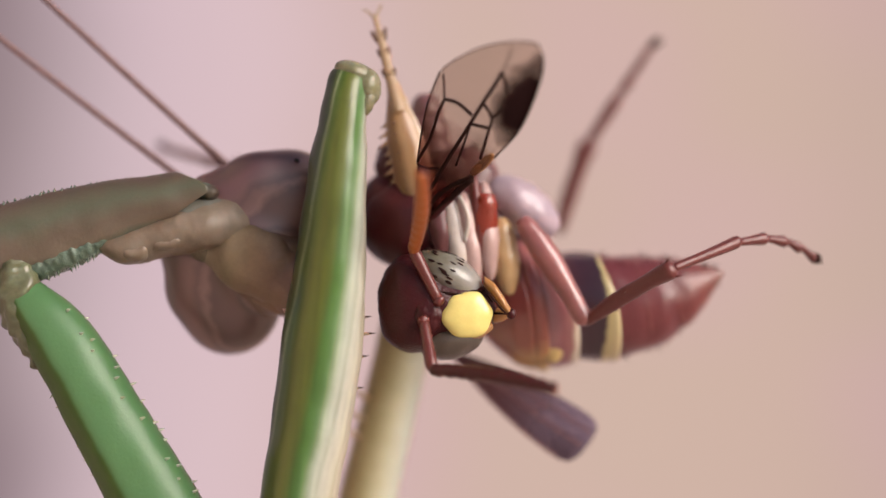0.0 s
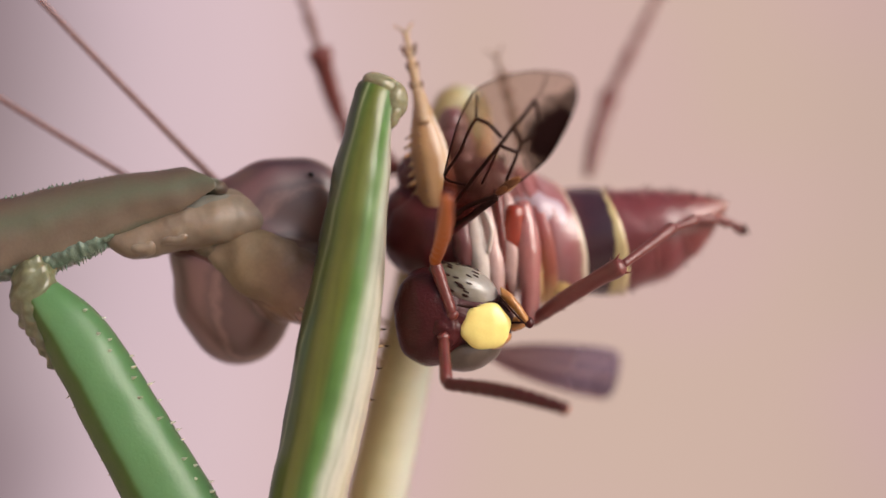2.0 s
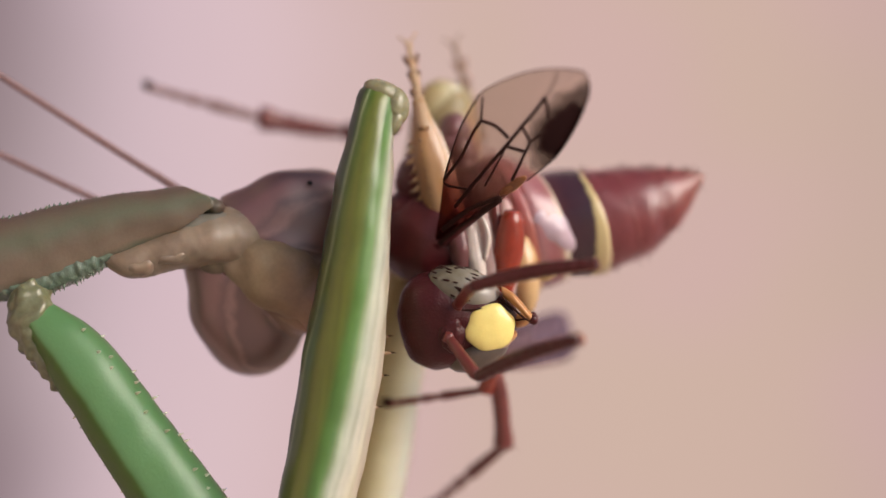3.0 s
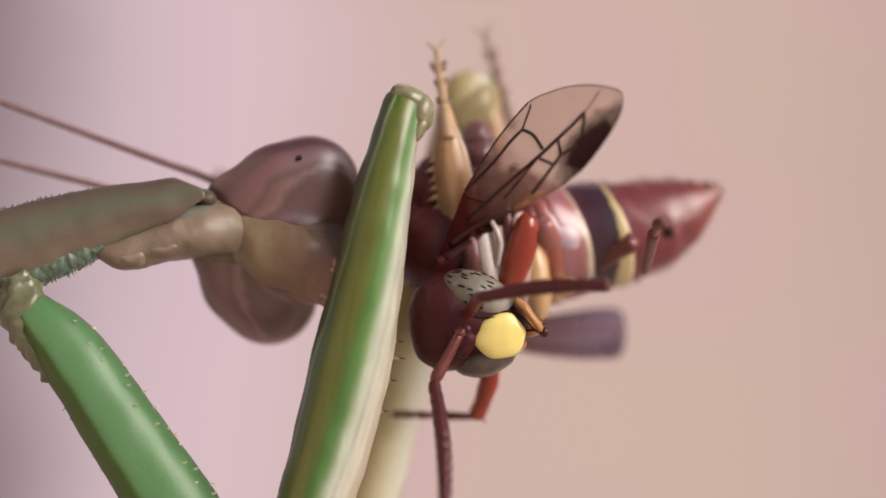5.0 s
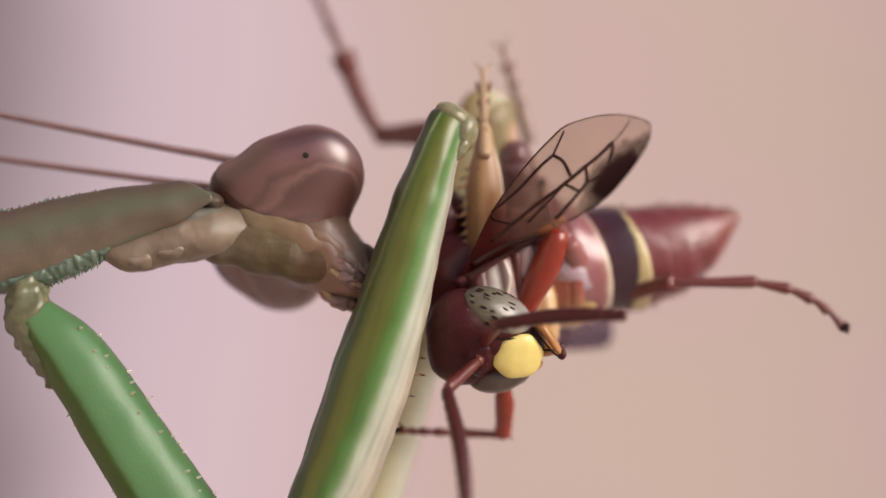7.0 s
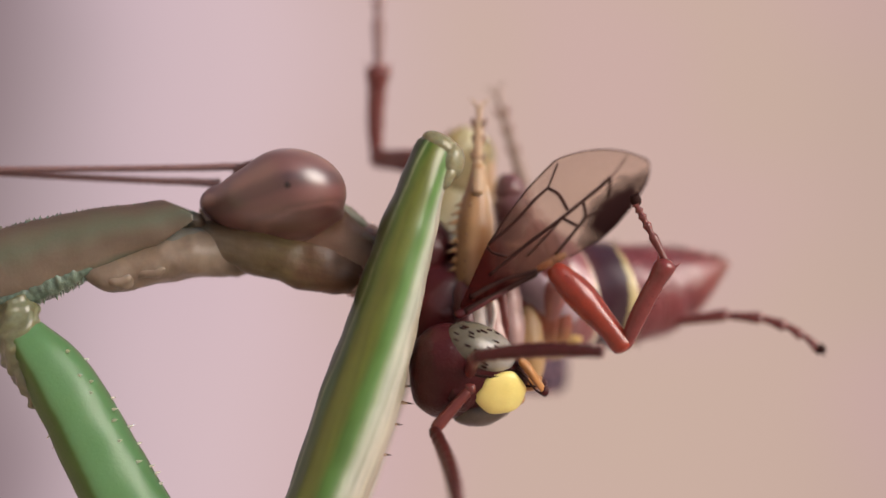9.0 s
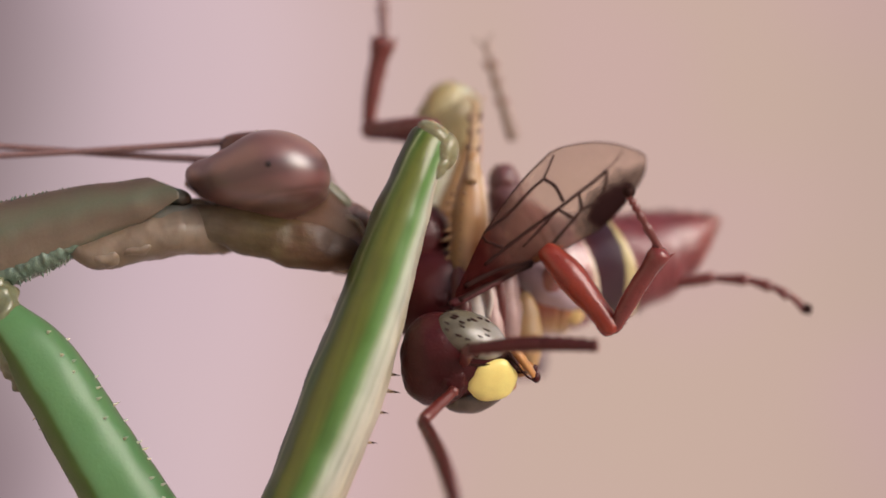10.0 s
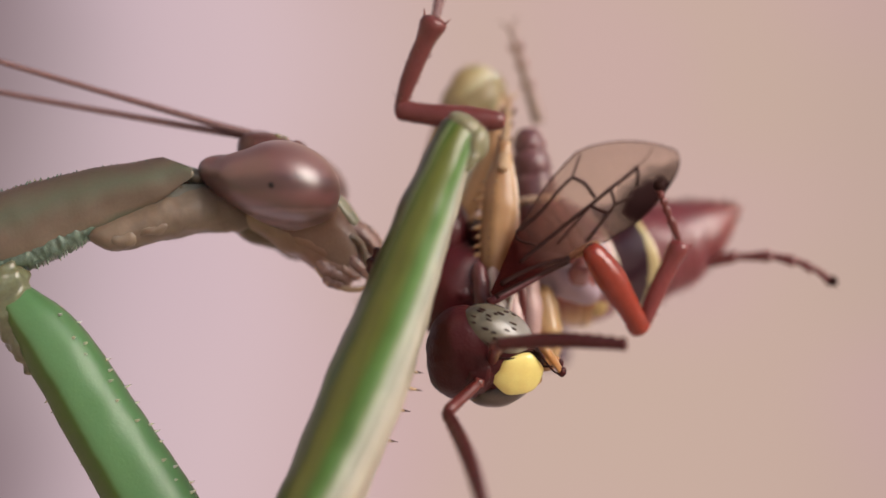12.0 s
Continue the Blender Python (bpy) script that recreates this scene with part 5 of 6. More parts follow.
    walk(K["scape_a"], [
        at(0, -33.2, -70, -125.9, -68.3, 60.2, -71),
        at(0.5, -28.3, -70, -125.9, -71.3, 60.1, -73.6),
        at(1, -13.7, -70, -145.4, -70.4, 55.8, -73.6),
        at(1.5, 1, -70, -145.4, -78.1, 48.2, -81.1),
        at(2, 1, -70, -155.2, -83.8, 53.1, -85),
        at(2.5, 1, -70, -150.3, -43.4, 47.1, -52.2),
        at(3, 10.7, -70, -155.2, -34, 43, -44.8),
        at(3.5, 25.4, -70, -165, -56, 43.6, -65.1),
        at(4.4, 27.3, -70, -155.2, -111.3, 67.6, -109.8),
        at(5.5, 30.3, -70, -145.4, -175.3, 50.6, -173.9),
        at(6, 35.1, -70, -145.4, -158.9, 45.9, -151.7),
        at(6.5, 44.9, -70, -145.4, -175.6, 51, -174.3),
        at(7, 59.5, -70, -194.2, -151.9, 28.3, -131.6),
        at(9, 44.9, -70, -243, -174.3, 48.5, -172.4),
        at(9.5, 20.5, -70, -233.3, -160.1, 40.6, -150.9),
        at(10, 15.6, -70, -247.9, -150.1, 27.3, -128.5),
        at(10.5, 64.4, -70, -204, -163.2, 29.3, -148.3),
        at(11, 113.2, -70, -272.3, -152, 30.9, -134),
        at(11.5, 108.3, -70, -262.6, -149.7, 34.8, -134.3),
        at(12, 59.5, -70, -233.3, -152.2, 27.7, -131.3),
    ])
    walk(K["flagellum_a"], [
        at(0, -18.3, -113.3, -205.7, -3.4, 5.6, -31),
        at(0.5, -15.4, -114, -205.7, -3.8, 6, -32.4),
        at(1, 1, -119.5, -221.6, -5.1, 7.7, -33.5),
        at(1.5, 10.5, -130.6, -214, -5.3, 8.8, -31.5),
        at(2, 5.7, -125, -228.8, -4.9, 7.3, -33.9),
        at(2.5, 39.3, -119.5, -217.7, 12, -11.5, -46.7),
        at(3, 58.6, -117.4, -217.9, 16.3, -18, -43.4),
        at(3.5, 53.5, -130.5, -228.3, 5.1, -6.2, -39.6),
        at(4.4, 15.4, -103, -240.2, -40.8, 36.5, -55.5),
        at(5.5, -27.8, -76.2, -216.5, -97, 57.8, -96),
        at(6, -21.2, -100.4, -211.5, -64.7, 54.2, -69.1),
        at(6.5, -12.7, -75.8, -217, -69.3, 53, -73.2),
        at(7, 5.7, -130.5, -237.9, -75, 47.7, -78.8),
        at(9, -15.5, -78, -311.9, -66.7, 25.3, -79.6),
        at(9.5, -40.5, -103.9, -293.2, -61, 29.8, -74.6),
        at(10, -35.3, -134, -290.1, -60.8, 29.3, -74.7),
        at(10.5, -3.8, -112.1, -249.1, -62, 44.7, -69.5),
        at(11, 58.4, -126.8, -319.5, -77.6, 20.9, -85.5),
        at(11.5, 55.5, -124, -315.1, -73.4, 22.3, -83.5),
        at(12, 5.7, -131.2, -276, -61.4, 33.9, -73.1),
    ])
    walk(K["scape_b"], [
        at(0, -8.8, -60, -87.2, 179, -63.4, -178.9),
        at(0.5, -8.8, -60, -82.3, 178.6, -67.2, -178.5),
        at(1, 5.9, -60, -101.9, 179.8, -67.2, -179.8),
        at(1.5, 15.7, -60, -97, 154.1, -68.2, -152.4),
        at(2, 15.7, -60, -111.7, -179.3, -71.4, 179.2),
        at(2.5, 15.7, -60, -87.2, 68.4, -24, -80.9),
        at(3, 25.5, -60, -97, 52.7, -20.5, -75),
        at(3.5, 40.2, -60, -111.7, 57.7, -25.7, -74.7),
        at(5.5, 45.1, -60, -116.6, 60.4, -20.9, -78.5),
        at(6, 50, -60, -126.4, 72.2, -29.3, -81.1),
        at(6.5, 54.9, -60, -131.3, 70.6, -24.9, -81.6),
        at(7, 69.5, -60, -165.5, 57.3, -23.7, -75.5),
        at(9, 45.1, -60, -219.4, 76.8, -23.6, -84.6),
        at(9.5, 30.4, -60, -194.9, 72.2, -17.1, -84.6),
        at(10, 35.3, -60, -199.8, 73.5, -18.4, -84.7),
        at(10.5, 74.4, -60, -175.3, 79.3, -17.9, -86.7),
        at(11, 147.9, -60, -243.9, 89.7, -20.5, -89.9),
        at(11.5, 143, -60, -234.1, 81.2, -22, -86.7),
        at(12, 84.2, -60, -194.9, 77.8, -21.3, -85.5),
    ])
    walk(K["flagellum_b"], [
        at(0, -51.3, -60.8, -2.2, -98.5, -34.9, -85.1),
        at(0.5, -45.7, -60.9, 5.3, -98.5, -31, -85.6),
        at(1, -31, -60.2, -14.3, -101.1, -28.7, -84.6),
        at(1.5, -15.6, -76.4, -8.8, -101.3, -24.2, -85.3),
        at(2, -14.7, -59.6, -21.6, -102, -29.5, -84),
        at(2.17, 0, -88.3, -30.6, -67.9, -10.7, -66.3),
        at(2.33, 14.8, -117, -39.5, -31.1, -5.1, -41.6),
        at(2.5, 29.5, -145.7, -48.5, 0, -15.3, -18),
        at(3, 48.5, -145.9, -63.7, 0, -10.1, -18),
        at(3.5, 62.8, -142.5, -70.4, 0, -6.6, -18),
        at(5.5, 62.7, -147, -82.6, 0, -5.3, -18),
        at(6, 62.8, -141.9, -79.9, 0, -4.3, -18),
        at(6.5, 67.5, -145.2, -91.2, 0, -4.9, -18),
        at(7, 91.3, -144.3, -127.4, 0, -4.9, -18),
        at(9, 53.2, -146.7, -181.4, 0, -3.4, -18),
        at(9.5, 38.9, -150.4, -167, 0, -3.4, -18),
        at(10, 43.6, -149.8, -169.8, 0, -2.9, -18),
        at(10.5, 79.7, -150.2, -146.1, 0, 0.4, -18),
        at(11, 148.1, -149, -210.7, 0, 2.4, -18),
        at(11.5, 148.1, -147.9, -198.4, 0, 1.5, -18),
        at(12, 91.1, -148.3, -160.4, 0, -0.9, -18),
    ])
    walk(K["wing"], [
        at(0, -39.7, 50, 41.7, 39.4, -38.9, -52.5),
        at(0.5, -38.1, 50, 44.6, 42.9, -39.1, -47.9),
        at(1, -18.6, 50.1, 29.6, 44.7, -36.7, -50.2),
        at(1.5, -0, 49.9, 25.6, 36.9, -36.8, -50.2),
        at(2, -0.6, 50, 22, 36.9, -32.8, -52.8),
        at(2.5, 8.3, 49.3, 37.9, 25.5, -30.1, -55.7),
        at(3, -4.1, 40, 11.2, 40.6, -36.4, -44.8),
        at(3.5, 21.2, 30, 1, 43.4, -34.5, -44.9),
        at(5.5, -1.7, 15.6, -19, 16.2, -38.5, 20.3),
        at(6, 8.3, 10.1, -10.9, 19.4, -37.6, 18.2),
        at(6.5, 11.2, 1.6, -8.8, 23.4, -35.2, 16.7),
        at(7, 39.2, -0.8, -51.9, 23.4, -36.1, 13.5),
        at(9, 36.8, -8.5, -110.8, 8.5, -34.7, 15.9),
        at(9.5, 17.3, -8, -91, 9.4, -34.1, 15.4),
        at(10, 27.3, -8.2, -90.7, 5, -33.2, 17.1),
        at(10.5, 81.8, -10.4, -67, -6.7, -30.8, 15.9),
        at(11, 155.4, -10.2, -138.2, 4.5, -28.5, 13.3),
        at(11.5, 155, -10.3, -119.9, 0.9, -28.5, 15.1),
        at(12, 91.8, -11.9, -86, -16, -33.9, 17.3),
    ])
    walk(K["thorax"], [
        at(0, -40.6, 120, 42.7, 0, 0, 0),
        at(0.5, -40.6, 120, 47.9, 0, 0, 0),
        at(1, -19.8, 120, 32.3, 0, 0, 0),
        at(1.5, 1, 120, 27.1, 0, 0, 0),
        at(2, 1, 120, 21.9, 0, 0, 0),
        at(2.5, -14.6, 120, 21.9, 0, 0, 0),
        at(3, -4.2, 120, 11.5, 0, 0, 0),
        at(3.5, 21.9, 120, 1, 0, 0, 0),
        at(5.5, 16.7, 120, -4.2, 0, 0, 0),
        at(6, 16.7, 120, -9.4, 0, 0, 0),
        at(6.5, 11.5, 120, -25, 0, 0, 0),
        at(7, 32.3, 120, -61.4, 0, 0, 0),
        at(9, 6.2, 120, -118.7, 0, 0, 0),
        at(9.5, -9.4, 120, -92.7, 0, 0, 0),
        at(10, 1, 120, -92.7, 0, 0, 0),
        at(10.5, 42.7, 120, -71.8, 0, 0, 0),
        at(11, 110.3, 120, -144.7, 0, 0, 0),
        at(11.5, 110.3, 120, -123.9, 0, 0, 0),
        at(12, 37.5, 120, -82.2, 0, 0, 0),
    ])
    walk(K["far_wing"], [
        at(0, 17.2, 220, -192.5, -5.5, 34.6, -9.7),
        at(0.5, 38.7, 220, -192.5, 2.4, 26.3, 5.4),
        at(1, 60.2, 220, -187.1, 6.4, 12.1, 28.3),
        at(1.5, 81.7, 220, -171, 6.5, 13.8, 25.4),
        at(2, 71, 220, -192.5, 5.4, 10.9, 26.6),
        at(2.5, 49.5, 220, -181.7, 0.3, 0.3, 46.5),
        at(3, 17.2, 220, -214, -6.5, -8.1, 39),
        at(3.5, 71, 220, -171, 1.8, 5.1, 19.5),
        at(5.5, 71, 220, -160.2, -0.4, -0.7, 28.1),
        at(6, 81.7, 220, -133.3, 0.5, 0.6, 42.4),
        at(6.5, 81.7, 220, -133.3, -2.4, -2.6, 42.3),
        at(7, 81.7, 220, -160.2, -1.8, -2.5, 34.8),
        at(9, 38.7, 220, -235.5, 1.1, 1, 47.3),
        at(9.5, 17.2, 220, -214, -1.6, -1.2, 52.9),
        at(10, 17.2, 220, -214, -1.6, -1.2, 52.9),
        at(10.5, 60.2, 220, -181.7, -2.3, -1.6, 54.7),
        at(11, 124.7, 220, -267.7, -3.5, -2.5, 54.8),
        at(11.5, 124.7, 220, -257, -2.2, -1.5, 56.1),
        at(12, 71, 220, -203.2, -4.8, -3.4, 54.5),
    ])
    walk(K["abdomen"], [
        at(0, 120.7, 200, -132.6, 0, -11.9, -6),
        at(0.5, 126.3, 200, -84.1, 0, -11.5, -5.6),
        at(1, 132, 200, -51.9, 0, -9.4, -5.2),
        at(1.5, 137.6, 200, -13.7, 0, -11.4, -4.8),
        at(2, 132.4, 200, -13.4, 0, -13.3, -4.4),
        at(2.5, 113, 200, 15.8, 0, -15.8, -4),
        at(3, 96.9, 200, 10.2, 0, -17.5, -3.2),
        at(3.5, 136.4, 200, -10.2, 0, -14.6, -2.5),
        at(5.5, 136.5, 200, -12.7, 0, -17.8, 0.5),
        at(6, 145.1, 200, -4.2, 0, -16.9, 1.2),
        at(6.5, 141.9, 200, -10.8, 0, -15.4, 2),
        at(7, 169, 200, -55.8, 0, -16.5, 2.8),
        at(9, 145.2, 200, -106.8, 0, -10.7, 6),
        at(9.5, 138.5, 200, -73.5, 0, -16.3, 6),
        at(10, 141.7, 200, -73, 0, -17.8, 6),
        at(10.5, 195.1, 200, -58.5, 0, -19.8, 6),
        at(11, 247, 200, -107.7, 0, -15.3, 6),
        at(11.5, 239.9, 200, -100.2, 0, -16.1, 6),
        at(12, 184.4, 200, -60.1, 0, -19.4, 6),
    ])
    walk(K["propodeum"], [
        at(0, -33.9, 170, 249.7, 0, 84.3, 0),
        at(0.5, -20.1, 170, 259.2, 0, 84.3, 0),
        at(1, 0, 170, 238.1, 0, 84.3, 0),
        at(1.5, 18, 170, 238.1, 0, 84.3, 0),
        at(2, 15.9, 170, 224.3, 0, 84.3, 0),
        at(2.5, 7.4, 170, 227.5, 0, 84.3, 0),
        at(3, 19, 170, 212.7, 0, 84.3, 0),
        at(3.5, 58.2, 170, 213.7, 0, 84.3, 0),
        at(5.5, 66.7, 170, 196.8, 0, 84.3, 0),
        at(6, 85.7, 170, 204.2, 0, 84.3, 0),
        at(6.5, 101.6, 170, 196.8, 0, 84.3, 0),
        at(7, 134.4, 170, 161.9, 0, 84.3, 0),
        at(9, 122.7, 170, 100.5, 0, 84.3, 0),
        at(9.5, 104.8, 170, 120.6, 0, 84.3, 0),
        at(10, 111.1, 170, 118.5, 0, 84.3, 0),
        at(10.5, 165.1, 170, 196.8, 0, 84.3, 0),
        at(11, 249.7, 170, 112.2, 0, 84.3, 0),
        at(11.5, 244.4, 170, 122.7, 0, 84.3, 0),
        at(12, 157.7, 170, 186.2, 0, 84.3, 0),
    ])
    walk(K["leg1_tibia"], [
        at(0, 236.3, 430, 35.6, 16.2, -71.7, -17),
        at(0.5, 259.2, 430, 58.5, 21.2, -74.9, -21.9),
        at(1, 270.7, 430, 87.2, 22.4, -75.2, -23.1),
        at(1.5, 293.6, 430, 127.3, 20.6, -70.8, -21.7),
        at(2, 293.6, 430, 150.3, -41.8, -67.5, 44),
        at(2.3, 282.2, 430, 127.3, -37.7, -63.3, 40.9),
        at(2.33, 240.4, 330, 45.6, -4, -17.9, 12.7),
        at(2.36, 189.8, 230, -42.1, 8, 28.5, 16.5),
        at(2.42, 123.5, 190, -169.3, 57.1, 43.9, 65.8),
        at(2.5, 94.7, 120, -191.5, 67.4, 63.2, 69.6),
        at(3, 94.7, 120, -212.4, 74.7, 60.8, 76.6),
        at(3.1, 102.6, 200, -148.5, 36.6, 42.9, 47.5),
        at(3.2, 125.9, 250, -64, 4.2, 7.5, 29.4),
        at(3.5, 159.5, 270, 22.9, 2.3, 3.3, 34.7),
        at(5.5, 194, 300, 12.1, -2.9, -3.7, 38.7),
        at(6, 194, 300, 17.6, -3, -3.7, 38.7),
        at(6.5, 194, 300, 6.6, -2.9, -3.6, 38.7),
        at(7, 216.1, 300, -35.3, -2.5, -3.1, 38.4),
        at(9, 205.1, 300, -92.6, -2, -2.5, 38.6),
        at(9.5, 194, 300, -59.5, -2.3, -2.9, 38.8),
        at(10, 194, 300, -59.5, -2.3, -2.9, 38.8),
        at(10.5, 238.1, 300, -37.5, -2.4, -3.1, 38.1),
        at(11, 326.3, 300, -114.7, -1.7, -2.3, 36.8),
        at(11.5, 320.8, 300, -103.6, -1.8, -2.4, 36.9),
        at(12, 238.1, 300, -48.5, -2.4, -3, 38.1),
    ])
    walk(K["leg1_tarsus"], [
        at(0, 291.9, 413, 211.2, 15.7, -56, -18.7),
        at(0.5, 303.8, 412.1, 237.1, 22.6, -63.1, -25),
        at(1, 314, 411.5, 266.1, 23.8, -64.6, -26),
        at(1.5, 350.2, 407.5, 302, 23, -62.8, -25.5),
        at(2, 344.5, 479.2, 321.2, -21.2, -61.4, 23.8),
        at(2.3, 345, 484.5, 292.6, -22, -59, 25.2),
        at(2.33, 412.1, 368.7, 102.5, -5.9, -17.3, 19),
        at(2.36, 345.8, 276.1, -130.2, 6.3, 9.5, 33.9),
        at(2.42, 178.1, 311.6, -297.6, 70.6, 68.5, 71.9),
        at(2.5, 123.9, 198.3, -356.6, 146.3, 37.1, 132.1),
        at(3, 115.7, 207.9, -373.8, 149.5, 34.2, 133.6),
        at(3.1, 194, 299.9, -274.5, 86.3, 68.2, 86.6),
        at(3.2, 285.7, 340, -88.2, 7.7, 12, 33),
        at(3.5, 311.4, 375.1, 12.4, -11.6, -14.4, 39.6),
        at(5.5, 338, 415.5, 24, -18.2, -26.6, 36.3),
        at(6, 338, 415.5, 29.7, -15.9, -25.1, 33.9),
        at(6.5, 338, 415.6, 18.3, -14.9, -21.9, 35.4),
        at(7, 360.8, 414.8, -25.1, -14.7, -23.9, 32.9),
        at(9, 349.4, 415.4, -84.5, -10.9, -12, 42.8),
        at(9.5, 338.1, 415.8, -50.3, -19.3, -22.8, 42.1),
        at(10, 338.1, 415.8, -50.3, -21.6, -26, 42.1),
        at(10.5, 383.5, 414, -27.4, -20.1, -30.2, 36),
        at(11, 474.4, 410.7, -107.2, -20.8, -20.6, 47.2),
        at(11.5, 468.7, 410.9, -95.8, -24.1, -22.3, 49.7),
        at(12, 383.5, 414, -38.8, -22.3, -29.2, 40),
    ])
    walk(K["leg2_femur"], [
        at(0, 143.9, 60, 52, -7.8, 58, -9.2),
        at(0.25, 143.9, 60, 72.5, 9.5, 31.7, 17.7),
        at(0.5, 143.9, 60, 87.8, -8.4, 64.5, -9.3),
        at(1, 149, 60, 82.7, -16.3, 78.9, -16.6),
        at(1.5, 154.1, 60, 92.9, -22.1, 82.8, -22.3),
        at(2, 143.9, 60, 82.7, -37.8, 85.2, -37.9),
        at(2.22, 143.9, 60, 72.5, 58.5, 87.2, 58.5),
        at(2.36, 133.7, 60, 62.3, 94.7, 35.9, 92.8),
        at(2.43, 135.5, 100, 57.9, 97.9, 34.7, 94.5),
        at(2.5, 137.7, 150, 53.6, 101.4, 33.7, 96.4),
        at(3, 137.7, 150, 53.6, 101.1, 37.3, 96.8),
        at(3.12, 144.9, 80, 52.4, 77.5, 56.5, 79.5),
        at(3.17, 145.9, 60, 46.9, 63.4, 63.8, 65.8),
        at(3.22, 149, 60, 41.8, 43, 66.4, 45.5),
        at(3.5, 169.4, 60, 41.8, 54.6, 37.9, 66.4),
        at(4.3, 174.5, 60, 46.9, 59.5, 37.8, 70.1),
        at(4.9, 179.6, 60, 46.9, 62, 37.8, 71.9),
        at(5.5, 205.1, 60, 52, 65, 43.3, 72.2),
        at(5.53, 200, 60, 49, 67.6, 42.2, 74.5),
        at(5.57, 194.9, 60, 46.9, 70.4, 41.5, 76.7),
        at(5.64, 184.7, 60, 41.8, 76.2, 41.6, 80.7),
        at(6, 179.6, 60, 41.8, 79.1, 41.7, 82.7),
        at(6.5, 205.1, 60, 41.8, 75.3, 39.8, 80.5),
        at(7, 230.6, 60, 11.2, 65, 35, 75),
        at(9, 205.1, 60, -60.2, 98.5, 41.7, 95.7),
        at(9.5, 205.1, 60, -34.7, 107.4, 35.9, 100.4),
        at(10, 205.1, 60, -29.6, 107.2, 37.5, 100.7),
        at(10.5, 245.9, 60, -9.2, 109.6, 32.1, 100.7),
        at(11, 322.5, 60, -90.8, 118, 27.1, 103.6),
        at(11.5, 317.4, 60, -80.6, 121.3, 26.9, 105.4),
        at(12, 251, 60, -29.6, 107.5, 27.6, 98.3),
    ])
    walk(K["leg2_tibia"], [
        at(0, 256.2, 41.8, -130.4, 21.2, -28.3, -39.3),
        at(0.25, 318.1, 115.7, -40.5, 53, -47.6, -60.9),
        at(0.5, 235.2, 45.1, -106.3, 50.8, -45.5, -59.8),
        at(1, 188.5, 48.2, -128.3, 5.4, -43, -7.9),
        at(1.5, 178.9, 49.8, -120.5, 5.6, -32.9, -10.3),
        at(2, 158, 49.1, -131.6, 16, -30.2, -29.8),
        at(2.22, 149.4, 69.1, -142.3, -18.5, 14.3, -53.6),
        at(2.36, 125.3, 234, -63.7, 53.9, -24.5, -73.1),
        at(2.43, 121.5, 276.1, -64.6, 72.4, -35, -79.7),
        at(2.5, 117.9, 327.8, -65.6, 84.2, -39.4, -86.3),
        at(3, 117.6, 319.9, -76.5, 84.1, -43.5, -85.9),
        at(3.12, 166.5, 196.5, -127, 21.4, -19.1, -50.1),
        at(3.17, 184.8, 146.6, -146, 10.3, -10.4, -45.4),
        at(3.22, 209.3, 121.4, -155.2, 0.4, -0.5, -40.8),
        at(3.5, 237.3, 215.5, -90.2, 2.5, -19, -7.8),
        at(4.3, 232.2, 219.7, -84.9, 18.2, -28, -35),
        at(4.9, 232.3, 221.4, -85, 31.3, -31.3, -49.5),
        at(5.5, 252.9, 209.1, -95.4, 9.1, -7.1, -52.4),
        at(5.53, 242.5, 213.5, -95.5, 8.3, -7, -50),
        at(5.57, 232, 216.6, -95.6, 7.6, -7, -47.6),
        at(5.64, 210.6, 218.6, -101, 6.3, -9.7, -33.3),
        at(6, 199.9, 219.4, -101, 3.8, -12.4, -17),
        at(6.5, 232.5, 222.9, -95.8, 7.9, -12.6, -32.5),
        at(7, 276.1, 230.1, -112.2, 13.6, -14.5, -44.1),
        at(9, 189.2, 219.8, -203.2, 1.9, -17.1, -6.6),
        at(9.5, 173.7, 231.3, -160.8, 2.4, -21.6, -6.6),
        at(10, 173.5, 227.5, -160.6, 2.7, -24, -6.6),
        at(10.5, 212, 239, -123.3, 2.8, -20.2, -8.2),
        at(11, 277.5, 246.1, -188.6, 5.4, -17.6, -17.4),
        at(11.5, 266.6, 245, -177.7, 2.6, -19.3, -7.8),
        at(12, 223.5, 248.6, -129.1, 3.3, -23.6, -8.1),
    ])
